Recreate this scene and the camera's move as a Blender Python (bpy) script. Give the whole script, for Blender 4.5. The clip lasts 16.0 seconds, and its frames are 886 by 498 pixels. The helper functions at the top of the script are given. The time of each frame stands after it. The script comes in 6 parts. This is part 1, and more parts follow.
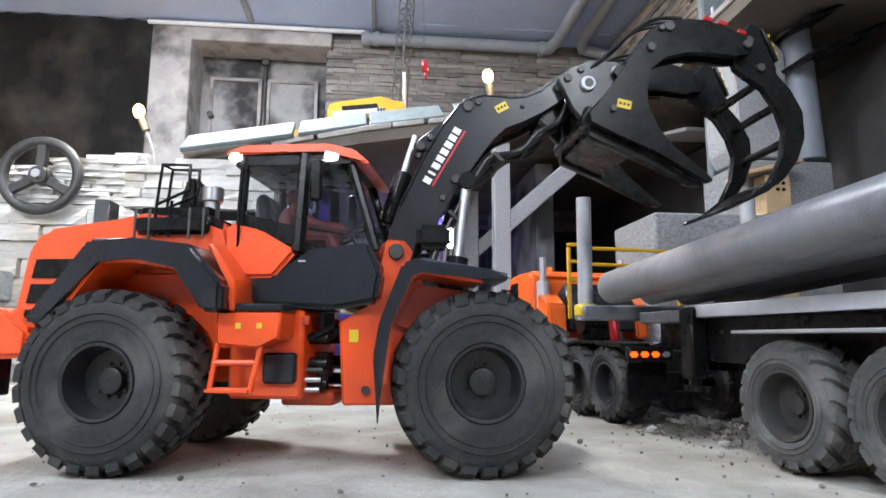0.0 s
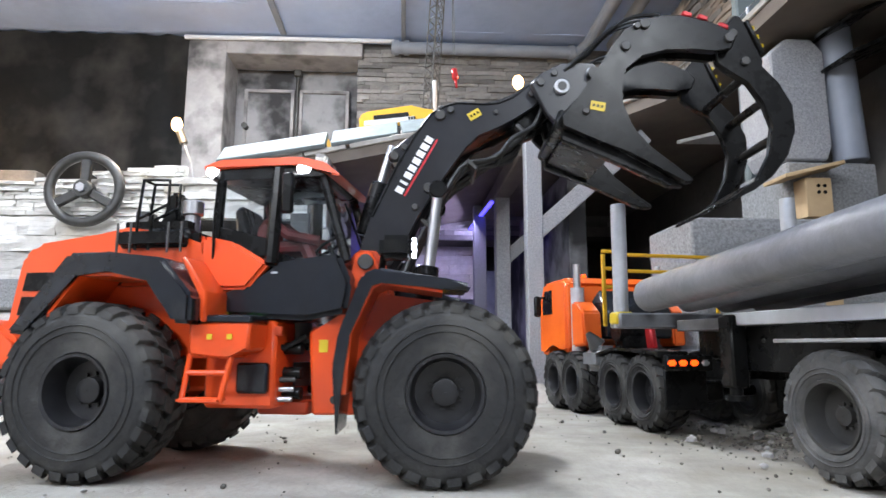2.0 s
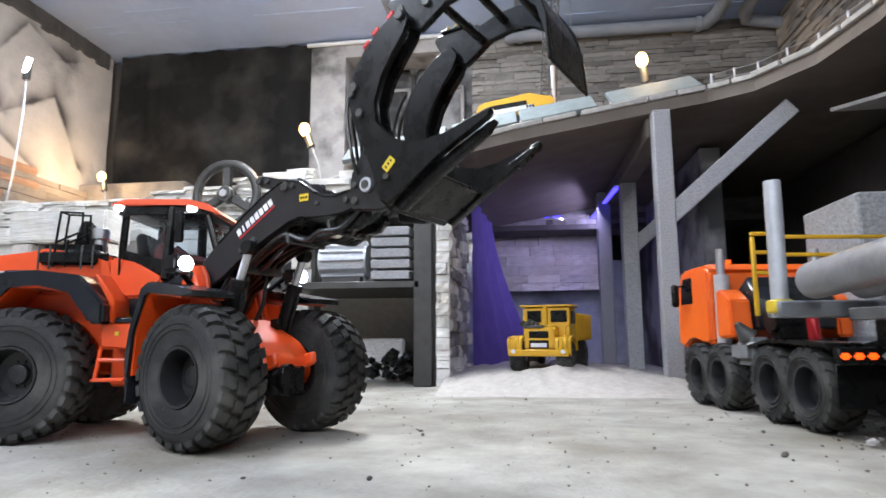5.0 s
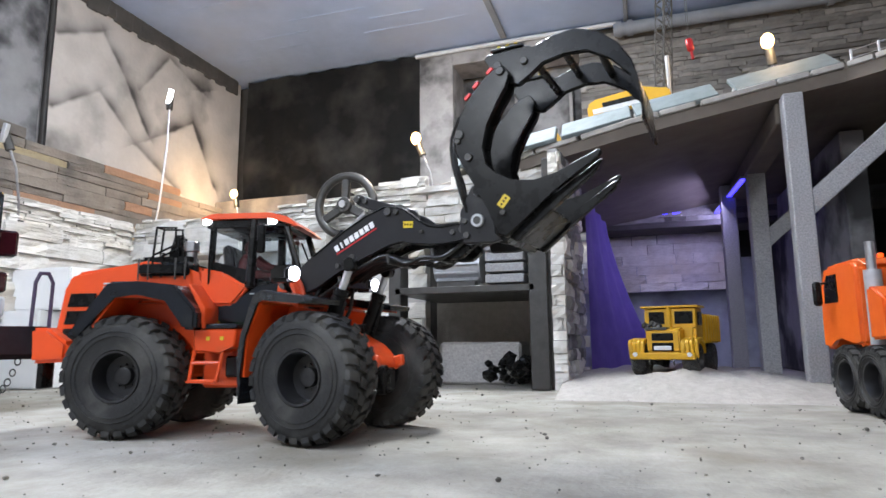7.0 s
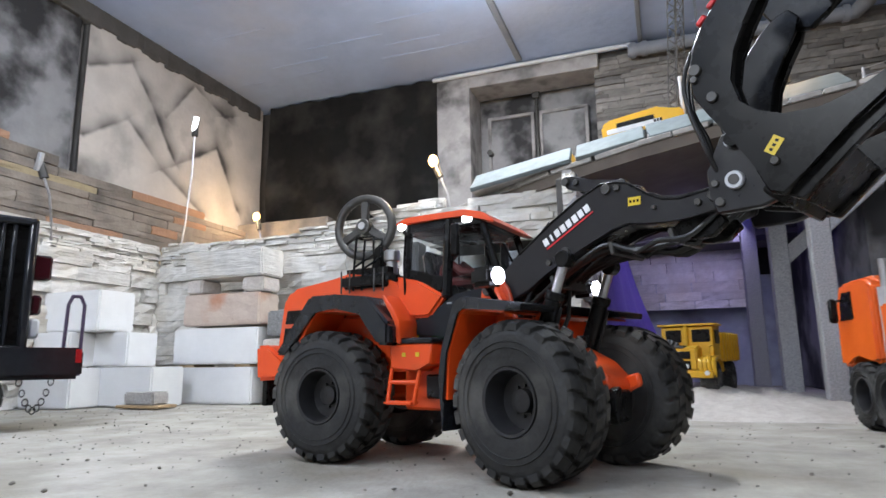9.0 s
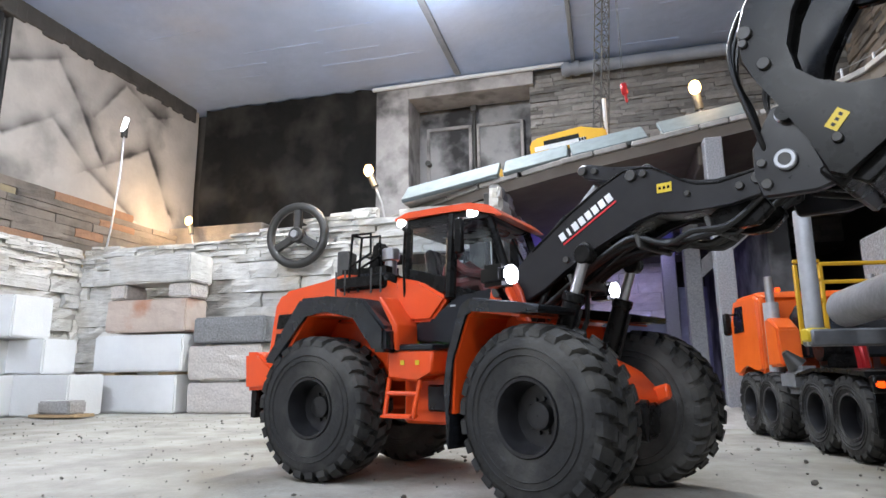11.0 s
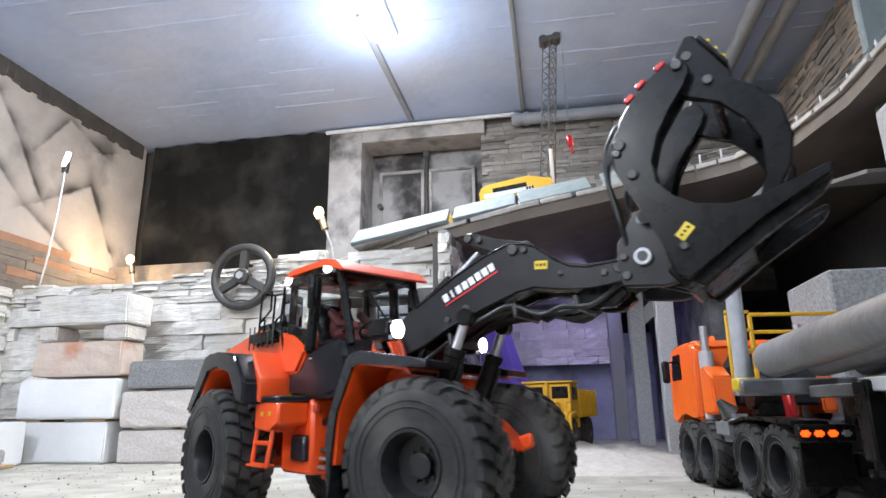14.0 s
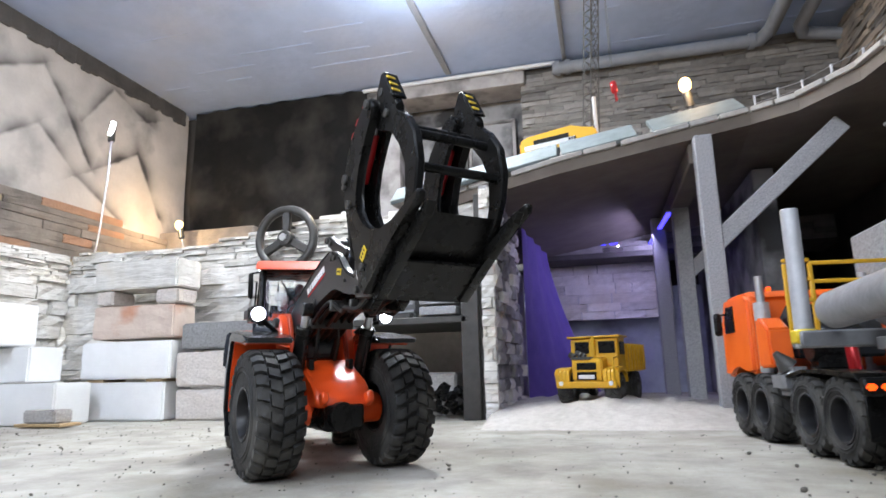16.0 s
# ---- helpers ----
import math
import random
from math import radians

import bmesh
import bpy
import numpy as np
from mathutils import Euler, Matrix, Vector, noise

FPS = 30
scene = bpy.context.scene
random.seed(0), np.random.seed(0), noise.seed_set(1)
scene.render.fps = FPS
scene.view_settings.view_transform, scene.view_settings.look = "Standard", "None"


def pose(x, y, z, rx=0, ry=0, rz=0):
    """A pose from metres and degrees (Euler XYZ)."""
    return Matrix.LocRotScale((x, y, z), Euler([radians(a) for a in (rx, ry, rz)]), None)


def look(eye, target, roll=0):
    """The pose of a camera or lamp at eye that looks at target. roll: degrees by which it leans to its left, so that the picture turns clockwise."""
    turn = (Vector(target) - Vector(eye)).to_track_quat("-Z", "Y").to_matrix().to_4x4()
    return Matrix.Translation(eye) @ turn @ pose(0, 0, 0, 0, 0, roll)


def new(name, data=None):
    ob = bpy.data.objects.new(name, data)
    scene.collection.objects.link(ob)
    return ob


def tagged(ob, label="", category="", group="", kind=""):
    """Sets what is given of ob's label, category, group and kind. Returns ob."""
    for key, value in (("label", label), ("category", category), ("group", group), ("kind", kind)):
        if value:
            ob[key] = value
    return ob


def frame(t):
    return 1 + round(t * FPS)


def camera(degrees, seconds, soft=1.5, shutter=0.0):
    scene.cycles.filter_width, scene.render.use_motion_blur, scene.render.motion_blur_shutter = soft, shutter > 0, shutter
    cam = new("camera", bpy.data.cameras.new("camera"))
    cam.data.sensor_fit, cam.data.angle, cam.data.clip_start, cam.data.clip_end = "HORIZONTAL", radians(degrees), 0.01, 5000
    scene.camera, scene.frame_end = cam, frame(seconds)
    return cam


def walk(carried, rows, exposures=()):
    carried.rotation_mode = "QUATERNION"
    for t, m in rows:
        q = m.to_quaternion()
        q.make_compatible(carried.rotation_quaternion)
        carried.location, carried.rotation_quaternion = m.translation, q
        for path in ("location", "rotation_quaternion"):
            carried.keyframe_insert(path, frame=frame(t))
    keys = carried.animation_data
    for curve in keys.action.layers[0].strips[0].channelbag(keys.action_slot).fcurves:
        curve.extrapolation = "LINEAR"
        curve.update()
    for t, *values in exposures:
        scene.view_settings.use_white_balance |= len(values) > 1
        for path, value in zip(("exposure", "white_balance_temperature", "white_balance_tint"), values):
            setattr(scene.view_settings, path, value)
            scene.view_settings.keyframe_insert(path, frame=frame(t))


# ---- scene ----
cam = camera(71.69, 16.0, shutter=0.5)
PATH = [
    (0, (0.0391, 0.0929, 0.0978), (0.2589, 2.0594, 0.3884), 0.19),
    (0.5, (0.0389, 0.0904, 0.0983), (0.2160, 2.0585, 0.4066), 0.39),
    (1, (0.0400, 0.0912, 0.0986), (0.2159, 2.0579, 0.4167), 0.36),
    (1.5, (0.0394, 0.0908, 0.0987), (0.2100, 2.0574, 0.4201), 0.31),
    (2, (0.0356, 0.0902, 0.1011), (0.1556, 2.0626, 0.4096), 0.03),
    (2.5, (0.0373, 0.0922, 0.0996), (0.1271, 2.0669, 0.4039), 0.19),
    (3, (0.0353, 0.0921, 0.1024), (0.1024, 2.0622, 0.4405), -0.03),
    (3.5, (0.0312, 0.0941, 0.1034), (0.0061, 2.0588, 0.4762), -0.16),
    (4, (0.0286, 0.0989, 0.0984), (-0.0902, 2.0741, 0.3891), -0.33),
    (4.5, (0.0281, 0.0985, 0.0986), (-0.1200, 2.0731, 0.3801), -0.24),
    (5, (0.0206, 0.1072, 0.1011), (-0.2378, 2.0696, 0.3876), -0.28),
    (7.5, (0.0130, 0.0984, 0.1004), (-0.6191, 1.9723, 0.3988), -0.69),
    (8, (0.0134, 0.0953, 0.1016), (-0.6344, 1.9641, 0.3986), -0.92),
    (8.5, (0.0126, 0.0907, 0.0958), (-0.6689, 1.9446, 0.4102), -1.14),
    (9, (0.0264, 0.0811, 0.0988), (-0.6366, 1.9325, 0.4629), -0.79),
    (9.5, (0.0588, 0.0742, 0.0999), (-0.4355, 1.9753, 0.4761), -0.67),
    (12, (0.0712, 0.0620, 0.1015), (-0.4172, 1.9625, 0.4882), -0.63),
    (12.5, (0.0754, 0.0624, 0.1014), (-0.3874, 1.9638, 0.5140), -0.05),
    (13, (0.0833, 0.0629, 0.1053), (-0.2627, 1.9650, 0.6174), -0.23),
    (13.5, (0.0814, 0.0615, 0.1064), (-0.2465, 1.9634, 0.6309), -0.72),
    (14, (0.0812, 0.0615, 0.1059), (-0.2521, 1.9648, 0.6221), -0.73),
    (14.5, (0.0812, 0.0613, 0.1063), (-0.2522, 1.9654, 0.6193), -0.73),
    (15, (0.0816, 0.0607, 0.1068), (-0.2559, 1.9632, 0.6231), -0.84),
    (15.5, (0.0819, 0.0650, 0.1052), (-0.3035, 1.9742, 0.5592), -1.15),
    (16, (0.0828, 0.0826, 0.1077), (-0.3978, 1.9855, 0.4924), -1.44),
]
walk(cam, [(t, look(eye, target, roll)) for t, eye, target, roll in PATH],
     [(0.0, 0.42), (3.0, 0.37), (5.0, 0.16), (7.5, -0.08), (9.0, -0.22), (9.5, -0.14), (12.5, 0.04), (13.2, 0.20), (15.0, 0.22), (16.0, 0.14)])

# ---- light ----
world = bpy.data.worlds.new("world")
world.use_nodes = True
scene.world = world
world.node_tree.nodes["Background"].inputs[0].default_value = (0.75, 0.82, 1.0, 1)
world.node_tree.nodes["Background"].inputs[1].default_value = 0.15
scene.view_settings.exposure = 0.0


def area(name, at, target, sx, sy, watts, colour):
    data = bpy.data.lights.new(name, "AREA")
    data.shape, data.size, data.size_y, data.energy, data.color = "RECTANGLE", sx, sy, watts, colour
    ob = new(name, data)
    ob.matrix_world = look(at, target)
    return ob


def bulb(name, at, watts, colour, r=0.015):
    data = bpy.data.lights.new(name, "POINT")
    data.energy, data.color, data.shadow_soft_size = watts, colour, r
    ob = new(name, data)
    ob.location = at
    return ob


COOL = (0.90, 0.945, 1.0)
WARM = (1.0, 0.68, 0.36)
# ceiling tube in view over the yard: two points and a panel
for y in (1.30, 1.70):
    bulb("tube_and_fill_light", (-0.40, y, 1.17), 4, COOL, 0.06)
area("tube_and_fill_light", (-0.40, 1.50, 1.262), (-0.40, 1.50, 0), 0.1, 0.5, 21, COOL)
# unseen fill lights, added behind the camera and to its left
area("tube_and_fill_light", (-0.15, -0.2, 1.262), (-0.15, 0.1, 0), 0.6, 0.3, 5, COOL)
for x, y, z, w in ((-0.80, -0.75, 0.98, 38), (0.58, -0.75, 0.98, 26), (-1.05, 0.20, 1.15, 27)):
    bulb("tube_and_fill_light", (x, y, z), w, COOL, 0.12)


# ---- materials ----
def mat(name, c1, c2=None, rough=0.6, metal=0.0, scale=30.0, bump=0.0, bscale=None, spec=0.5, stain=None, island=0.0, coat=0.0, layered=False):
    m = bpy.data.materials.new(name)
    m.use_nodes = True
    nt = m.node_tree
    b = nt.nodes["Principled BSDF"]
    c2 = c2 or tuple(0.75 * v for v in c1)
    tc = nt.nodes.new("ShaderNodeTexCoord")
    fine = nt.nodes.new("ShaderNodeTexNoise")
    fine.inputs["Scale"].default_value, fine.inputs["Detail"].default_value = scale, 8
    fine.inputs["Roughness"].default_value = 0.65
    nt.links.new(tc.outputs["Object"], fine.inputs["Vector"])
    mix = nt.nodes.new("ShaderNodeMix")
    mix.data_type = "RGBA"
    mix.inputs["A"].default_value, mix.inputs["B"].default_value = (*c1, 1), (*c2, 1)
    ramp = nt.nodes.new("ShaderNodeMapRange")
    ramp.inputs["From Min"].default_value, ramp.inputs["From Max"].default_value = 0.3, 0.7
    nt.links.new(fine.outputs["Fac"], ramp.inputs["Value"])
    nt.links.new(ramp.outputs["Result"], mix.inputs["Factor"])
    out = mix.outputs["Result"]
    if stain:
        big = nt.nodes.new("ShaderNodeTexNoise")
        big.inputs["Scale"].default_value, big.inputs["Detail"].default_value = stain[1], 5
        nt.links.new(tc.outputs["Object"], big.inputs["Vector"])
        r2 = nt.nodes.new("ShaderNodeMapRange")
        r2.inputs["From Min"].default_value, r2.inputs["From Max"].default_value = stain[2], stain[3]
        nt.links.new(big.outputs["Fac"], r2.inputs["Value"])
        m2 = nt.nodes.new("ShaderNodeMix")
        m2.data_type = "RGBA"
        m2.inputs["B"].default_value = (*stain[0], 1)
        nt.links.new(out, m2.inputs["A"])
        nt.links.new(r2.outputs["Result"], m2.inputs["Factor"])
        out = m2.outputs["Result"]
    if island:
        info = nt.nodes.new("ShaderNodeObjectInfo")
        geo = nt.nodes.new("ShaderNodeNewGeometry")
        add = nt.nodes.new("ShaderNodeMath")
        add.operation = "ADD"
        nt.links.new(info.outputs["Random"], add.inputs[0])
        nt.links.new(geo.outputs["Random Per Island"], add.inputs[1])
        fr = nt.nodes.new("ShaderNodeMath")
        fr.operation = "FRACT"
        nt.links.new(add.outputs[0], fr.inputs[0])
        val = nt.nodes.new("ShaderNodeMapRange")
        val.inputs["To Min"].default_value, val.inputs["To Max"].default_value = 1 - island, 1 + island * 0.6
        nt.links.new(fr.outputs[0], val.inputs["Value"])
        hsv = nt.nodes.new("ShaderNodeHueSaturation")
        nt.links.new(out, hsv.inputs["Color"])
        nt.links.new(val.outputs["Result"], hsv.inputs["Value"])
        out = hsv.outputs["Color"]
    nt.links.new(out, b.inputs["Base Color"])
    rr = nt.nodes.new("ShaderNodeMapRange")
    rr.inputs["To Min"].default_value, rr.inputs["To Max"].default_value = max(0.02, rough - 0.1), min(1, rough + 0.12)
    nt.links.new(fine.outputs["Fac"], rr.inputs["Value"])
    nt.links.new(rr.outputs["Result"], b.inputs["Roughness"])
    b.inputs["Metallic"].default_value = metal
    b.inputs["Specular IOR Level"].default_value = spec
    b.inputs["Coat Weight"].default_value = coat
    if bump:
        bn = nt.nodes.new("ShaderNodeTexNoise")
        bn.inputs["Scale"].default_value, bn.inputs["Detail"].default_value = bscale or scale, 8
        if layered:
            squeeze = nt.nodes.new("ShaderNodeMapping")
            squeeze.inputs["Scale"].default_value = (0.45, 0.45, 2.6)
            nt.links.new(tc.outputs["Object"], squeeze.inputs["Vector"])
            nt.links.new(squeeze.outputs["Vector"], bn.inputs["Vector"])
        else:
            nt.links.new(tc.outputs["Object"], bn.inputs["Vector"])
        bp = nt.nodes.new("ShaderNodeBump")
        bp.inputs["Strength"].default_value, bp.inputs["Distance"].default_value = bump, 0.004
        nt.links.new(bn.outputs["Fac"], bp.inputs["Height"])
        nt.links.new(bp.outputs["Normal"], b.inputs["Normal"])
    return m


def glow(name, colour, strength):
    m = bpy.data.materials.new(name)
    m.use_nodes = True
    b = m.node_tree.nodes["Principled BSDF"]
    b.inputs["Base Color"].default_value = (*[0.4 * v for v in colour], 1)
    b.inputs["Emission Color"].default_value = (*colour, 1)
    b.inputs["Emission Strength"].default_value = strength
    return m


def glass(name, colour=(0.9, 0.93, 0.95), alpha=0.75):
    m = bpy.data.materials.new(name)
    m.use_nodes = True
    nt = m.node_tree
    nt.nodes.clear()
    o = nt.nodes.new("ShaderNodeOutputMaterial")
    t = nt.nodes.new("ShaderNodeBsdfTransparent")
    t.inputs[0].default_value = (*colour, 1)
    g = nt.nodes.new("ShaderNodeBsdfGlossy")
    g.inputs["Roughness"].default_value = 0.04
    lw = nt.nodes.new("ShaderNodeLayerWeight")
    pw = nt.nodes.new("ShaderNodeMath")
    pw.operation = "POWER"
    pw.inputs[1].default_value = 5.0
    nt.links.new(lw.outputs["Facing"], pw.inputs[0])
    fz = nt.nodes.new("ShaderNodeMath")
    fz.operation = "MULTIPLY_ADD"
    fz.inputs[1].default_value, fz.inputs[2].default_value = 0.7, 0.045
    nt.links.new(pw.outputs[0], fz.inputs[0])
    mx = nt.nodes.new("ShaderNodeMixShader")
    nt.links.new(fz.outputs[0], mx.inputs[0])
    nt.links.new(t.outputs[0], mx.inputs[1])
    nt.links.new(g.outputs[0], mx.inputs[2])
    nt.links.new(mx.outputs[0], o.inputs[0])
    return m


M = {
    "floor": mat("dusty_concrete", (0.235, 0.218, 0.182), (0.46, 0.437, 0.385), 0.85, scale=11, bump=0.45, bscale=160, stain=((0.19, 0.165, 0.12), 4.0, 0.50, 0.72)),
    "grit": mat("dark_grit", (0.10, 0.095, 0.085), (0.25, 0.23, 0.2), 0.95, scale=400, island=0.5),
    "sand": mat("pale_sand", (0.52, 0.49, 0.45), (0.40, 0.37, 0.33), 0.95, scale=60, bump=0.5, bscale=240),
    # the blue in the ceiling colour stands in for light from the strips
    "ceiling": mat("blue_lit_ceiling_paint", (0.43, 0.54, 0.78), (0.36, 0.46, 0.69), 0.5, scale=8, bump=0.6, bscale=26, stain=((0.46, 0.50, 0.62), 1.6, 0.5, 0.8)),
    "plaster": mat("sprayed_plaster", (0.40, 0.385, 0.38), (0.24, 0.23, 0.235), 0.9, scale=9, bump=0.3, bscale=60, stain=((0.07, 0.068, 0.068), 6.5, 0.50, 0.68)),
    "bluewall": mat("blue_grey_plaster", (0.42, 0.45, 0.52), (0.30, 0.33, 0.40), 0.9, scale=14, bump=0.3, bscale=70, stain=((0.22, 0.23, 0.26), 7, 0.50, 0.72)),
    "smoke": mat("smoky_plaster", (0.30, 0.30, 0.31), (0.17, 0.17, 0.18), 0.9, scale=5, bump=0.3, bscale=50, stain=((0.030, 0.030, 0.032), 5.0, 0.45, 0.60)),
    "rockface": mat("sprayed_rock_board", (0.62, 0.58, 0.54), (0.47, 0.44, 0.41), 0.9, scale=6, bump=0.4, bscale=70, stain=((0.13, 0.125, 0.12), 3.5, 0.55, 0.76)),
    "darkwall": mat("dark_wall", (0.10, 0.094, 0.088), (0.055, 0.052, 0.05), 0.95, scale=9, bump=0.5, bscale=40),
    "cloth": mat("black_cloth", (0.020, 0.020, 0.021), (0.032, 0.031, 0.030), 0.95, scale=9, bump=0.3, bscale=300, spec=0.2, stain=((0.105, 0.098, 0.090), 5.0, 0.46, 0.78)),
    "plum": mat("dark_plum_paint", (0.06, 0.035, 0.075), (0.045, 0.028, 0.06), 0.35, scale=40),
    "violet": mat("violet_sheet", (0.21, 0.14, 0.48), (0.16, 0.11, 0.40), 0.8, scale=20, bump=0.1),
    "stone": mat("white_split_stone", (0.78, 0.76, 0.715), (0.56, 0.54, 0.50), 0.9, scale=26, bump=1.0, bscale=60, layered=True, island=0.20, stain=((0.60, 0.53, 0.42), 7, 0.50, 0.78)),
    "greystone": mat("grey_split_stone", (0.34, 0.33, 0.32), (0.2, 0.19, 0.19), 0.9, scale=25, bump=0.9, bscale=100, island=0.4),
    "slate": mat("slate_strip", (0.235, 0.225, 0.21), (0.16, 0.15, 0.145), 0.85, scale=30, bump=0.7, bscale=120, island=0.45),
    "brownstrip": mat("brown_stone_strip", (0.33, 0.285, 0.24), (0.24, 0.205, 0.175), 0.9, scale=14, bump=0.6, bscale=120, island=0.22, stain=((0.10, 0.092, 0.085), 5, 0.48, 0.70)),
    "ochrestrip": mat("ochre_stone_strip", (0.40, 0.33, 0.20), (0.32, 0.26, 0.17), 0.9, scale=30, bump=0.6, bscale=120),
    "orangestrip": mat("orange_stone_strip", (0.44, 0.25, 0.155), (0.35, 0.21, 0.14), 0.9, scale=30, bump=0.6, bscale=120),
    "white": mat("white_block", (0.80, 0.80, 0.79), (0.74, 0.74, 0.73), 0.75, scale=20, bump=0.15, bscale=200),
    "granite": mat("pale_granite", (0.50, 0.48, 0.46), (0.30, 0.29, 0.28), 0.85, scale=190, bump=0.5, bscale=150),
    "palegranite": mat("beige_granite", (0.66, 0.61, 0.56), (0.46, 0.42, 0.385), 0.85, scale=170, bump=0.5, bscale=150),
    "darkgranite": mat("dark_granite", (0.32, 0.32, 0.325), (0.14, 0.14, 0.14), 0.8, scale=240, bump=0.4, bscale=200),
    "pinkstone": mat("pink_sandstone", (0.60, 0.50, 0.42), (0.50, 0.40, 0.34), 0.9, scale=20, bump=0.4, bscale=90, stain=((0.46, 0.22, 0.13), 9, 0.52, 0.7)),
    "speckle": mat("speckled_post", (0.42, 0.42, 0.43), (0.22, 0.22, 0.23), 0.85, scale=320, bump=0.4, bscale=250),
    "board": mat("brown_board", (0.15, 0.125, 0.10), (0.11, 0.09, 0.075), 0.8, scale=12, bump=0.2, bscale=60),
    "kerb": mat("grey_roof_strip", (0.16, 0.19, 0.195), (0.12, 0.145, 0.15), 0.7, scale=40, bump=0.2),
    "edge": mat("pale_slab_edge", (0.42, 0.40, 0.37), (0.30, 0.28, 0.26), 0.9, scale=40, bump=0.5, island=0.25),
    "pipe": mat("grey_painted_pipe", (0.27, 0.29, 0.33), (0.2, 0.22, 0.26), 0.5, scale=12),
    "orange": mat("orange_paint", (0.76, 0.078, 0.010), (0.70, 0.068, 0.009), 0.33, scale=40, coat=0.3, stain=((0.50, 0.08, 0.02), 30, 0.62, 0.85)),
    "darkorange": mat("dark_orange_paint", (0.46, 0.050, 0.010), (0.36, 0.038, 0.009), 0.42, scale=40, stain=((0.22, 0.035, 0.015), 30, 0.55, 0.8)),
    "truckorange": mat("bright_orange_paint", (0.80, 0.13, 0.012), (0.74, 0.11, 0.01), 0.38, scale=40, coat=0.3),
    "charcoal": mat("charcoal_plastic", (0.015, 0.017, 0.021), (0.011, 0.012, 0.015), 0.2, spec=0.45, scale=60, stain=((0.035, 0.034, 0.033), 18, 0.62, 0.85)),
    "black": mat("black_paint", (0.006, 0.006, 0.006), (0.009, 0.009, 0.009), 0.27, scale=50, spec=0.17, stain=((0.020, 0.019, 0.017), 25, 0.6, 0.85)),
    "boompaint": mat("dark_grey_paint", (0.013, 0.013, 0.015), (0.019, 0.019, 0.021), 0.30, scale=50, spec=0.35, stain=((0.045, 0.043, 0.040), 30, 0.58, 0.85)),
    "hoserubber": mat("hose_rubber", (0.008, 0.008, 0.008), (0.014, 0.014, 0.014), 0.35, scale=80, spec=0.4),
    "rubber": mat("worn_rubber", (0.016, 0.016, 0.016), (0.030, 0.0295, 0.029), 0.66, scale=60, bump=0.3, bscale=220, spec=0.28, stain=((0.10, 0.096, 0.088), 20, 0.46, 0.76)),
    "dustyrubber": mat("dusty_rubber", (0.05, 0.049, 0.047), (0.09, 0.088, 0.085), 0.75, scale=60, bump=0.3, bscale=220, spec=0.3, stain=((0.19, 0.184, 0.174), 22, 0.5, 0.75)),
    "rim": mat("black_rim", (0.016, 0.016, 0.018), (0.028, 0.028, 0.030), 0.34, 0.3, scale=60),
    "steel": mat("bare_steel", (0.55, 0.55, 0.56), (0.40, 0.40, 0.42), 0.32, 0.9, scale=60),
    "greysteel": mat("grey_painted_steel", (0.20, 0.205, 0.215), (0.14, 0.145, 0.155), 0.45, 0.2, scale=60, stain=((0.10, 0.10, 0.10), 25, 0.55, 0.8)),
    "alu": mat("dull_aluminium", (0.52, 0.53, 0.55), (0.42, 0.43, 0.45), 0.5, 0.5, scale=80),
    "red": mat("red_anodised", (0.42, 0.012, 0.016), (0.30, 0.008, 0.010), 0.3, 0.3, scale=60),
    "craneyellow": mat("bright_yellow_paint", (0.78, 0.44, 0.012), (0.70, 0.38, 0.010), 0.35, scale=50),
    "darkred": mat("dark_red_lens", (0.045, 0.006, 0.010), (0.03, 0.005, 0.008), 0.12, scale=60),
    "yellow": mat("yellow_paint", (0.60, 0.33, 0.010), (0.50, 0.27, 0.009), 0.42, scale=50, stain=((0.40, 0.25, 0.04), 26, 0.58, 0.8)),
    "brightyellow": mat("yellow_sticker", (0.66, 0.47, 0.02), (0.58, 0.41, 0.02), 0.4, scale=60),
    "lettering": mat("white_lettering", (0.85, 0.85, 0.85), None, 0.5),
    "redline": mat("red_stripe", (0.62, 0.02, 0.03), None, 0.4),
    "figure": mat("red_shirt_figure", (0.16, 0.022, 0.02), (0.10, 0.016, 0.015), 0.7, scale=60),
    "logpipe": mat("charred_log", (0.20, 0.20, 0.215), (0.13, 0.13, 0.14), 0.34, scale=30, bump=0.35, bscale=80, stain=((0.25, 0.25, 0.26), 8, 0.5, 0.8)),
    "whiterail": mat("white_side_rail", (0.62, 0.63, 0.66), (0.52, 0.53, 0.56), 0.5, scale=40),
    "wood": mat("pale_wood", (0.52, 0.37, 0.21), (0.42, 0.29, 0.16), 0.7, scale=24, bump=0.2),
    "castiron": mat("dark_cast_iron", (0.07, 0.068, 0.064), (0.045, 0.044, 0.042), 0.45, 0.4, scale=40, bump=0.2),
    "glass": glass("clear_glass"),
    "darkglass": glass("smoked_glass", (0.35, 0.37, 0.4)),
    "white_light": glow("white_lamp", (0.92, 0.95, 1.0), 14),
    "head_light": glow("head_lamp", (0.80, 0.82, 1.0), 14),
    "warm_light": glow("warm_lamp", (1.0, 0.55, 0.20), 14),
    "tube": glow("ceiling_tube", (0.93, 0.97, 1.0), 9),
    "amber": glow("amber_lamp", (1.0, 0.075, 0.005), 2.4),
    "green_light": glow("green_diode", (0.02, 1.0, 0.08), 5),
    "blue_light": glow("blue_diode", (0.045, 0.035, 1.0), 4.5),
}


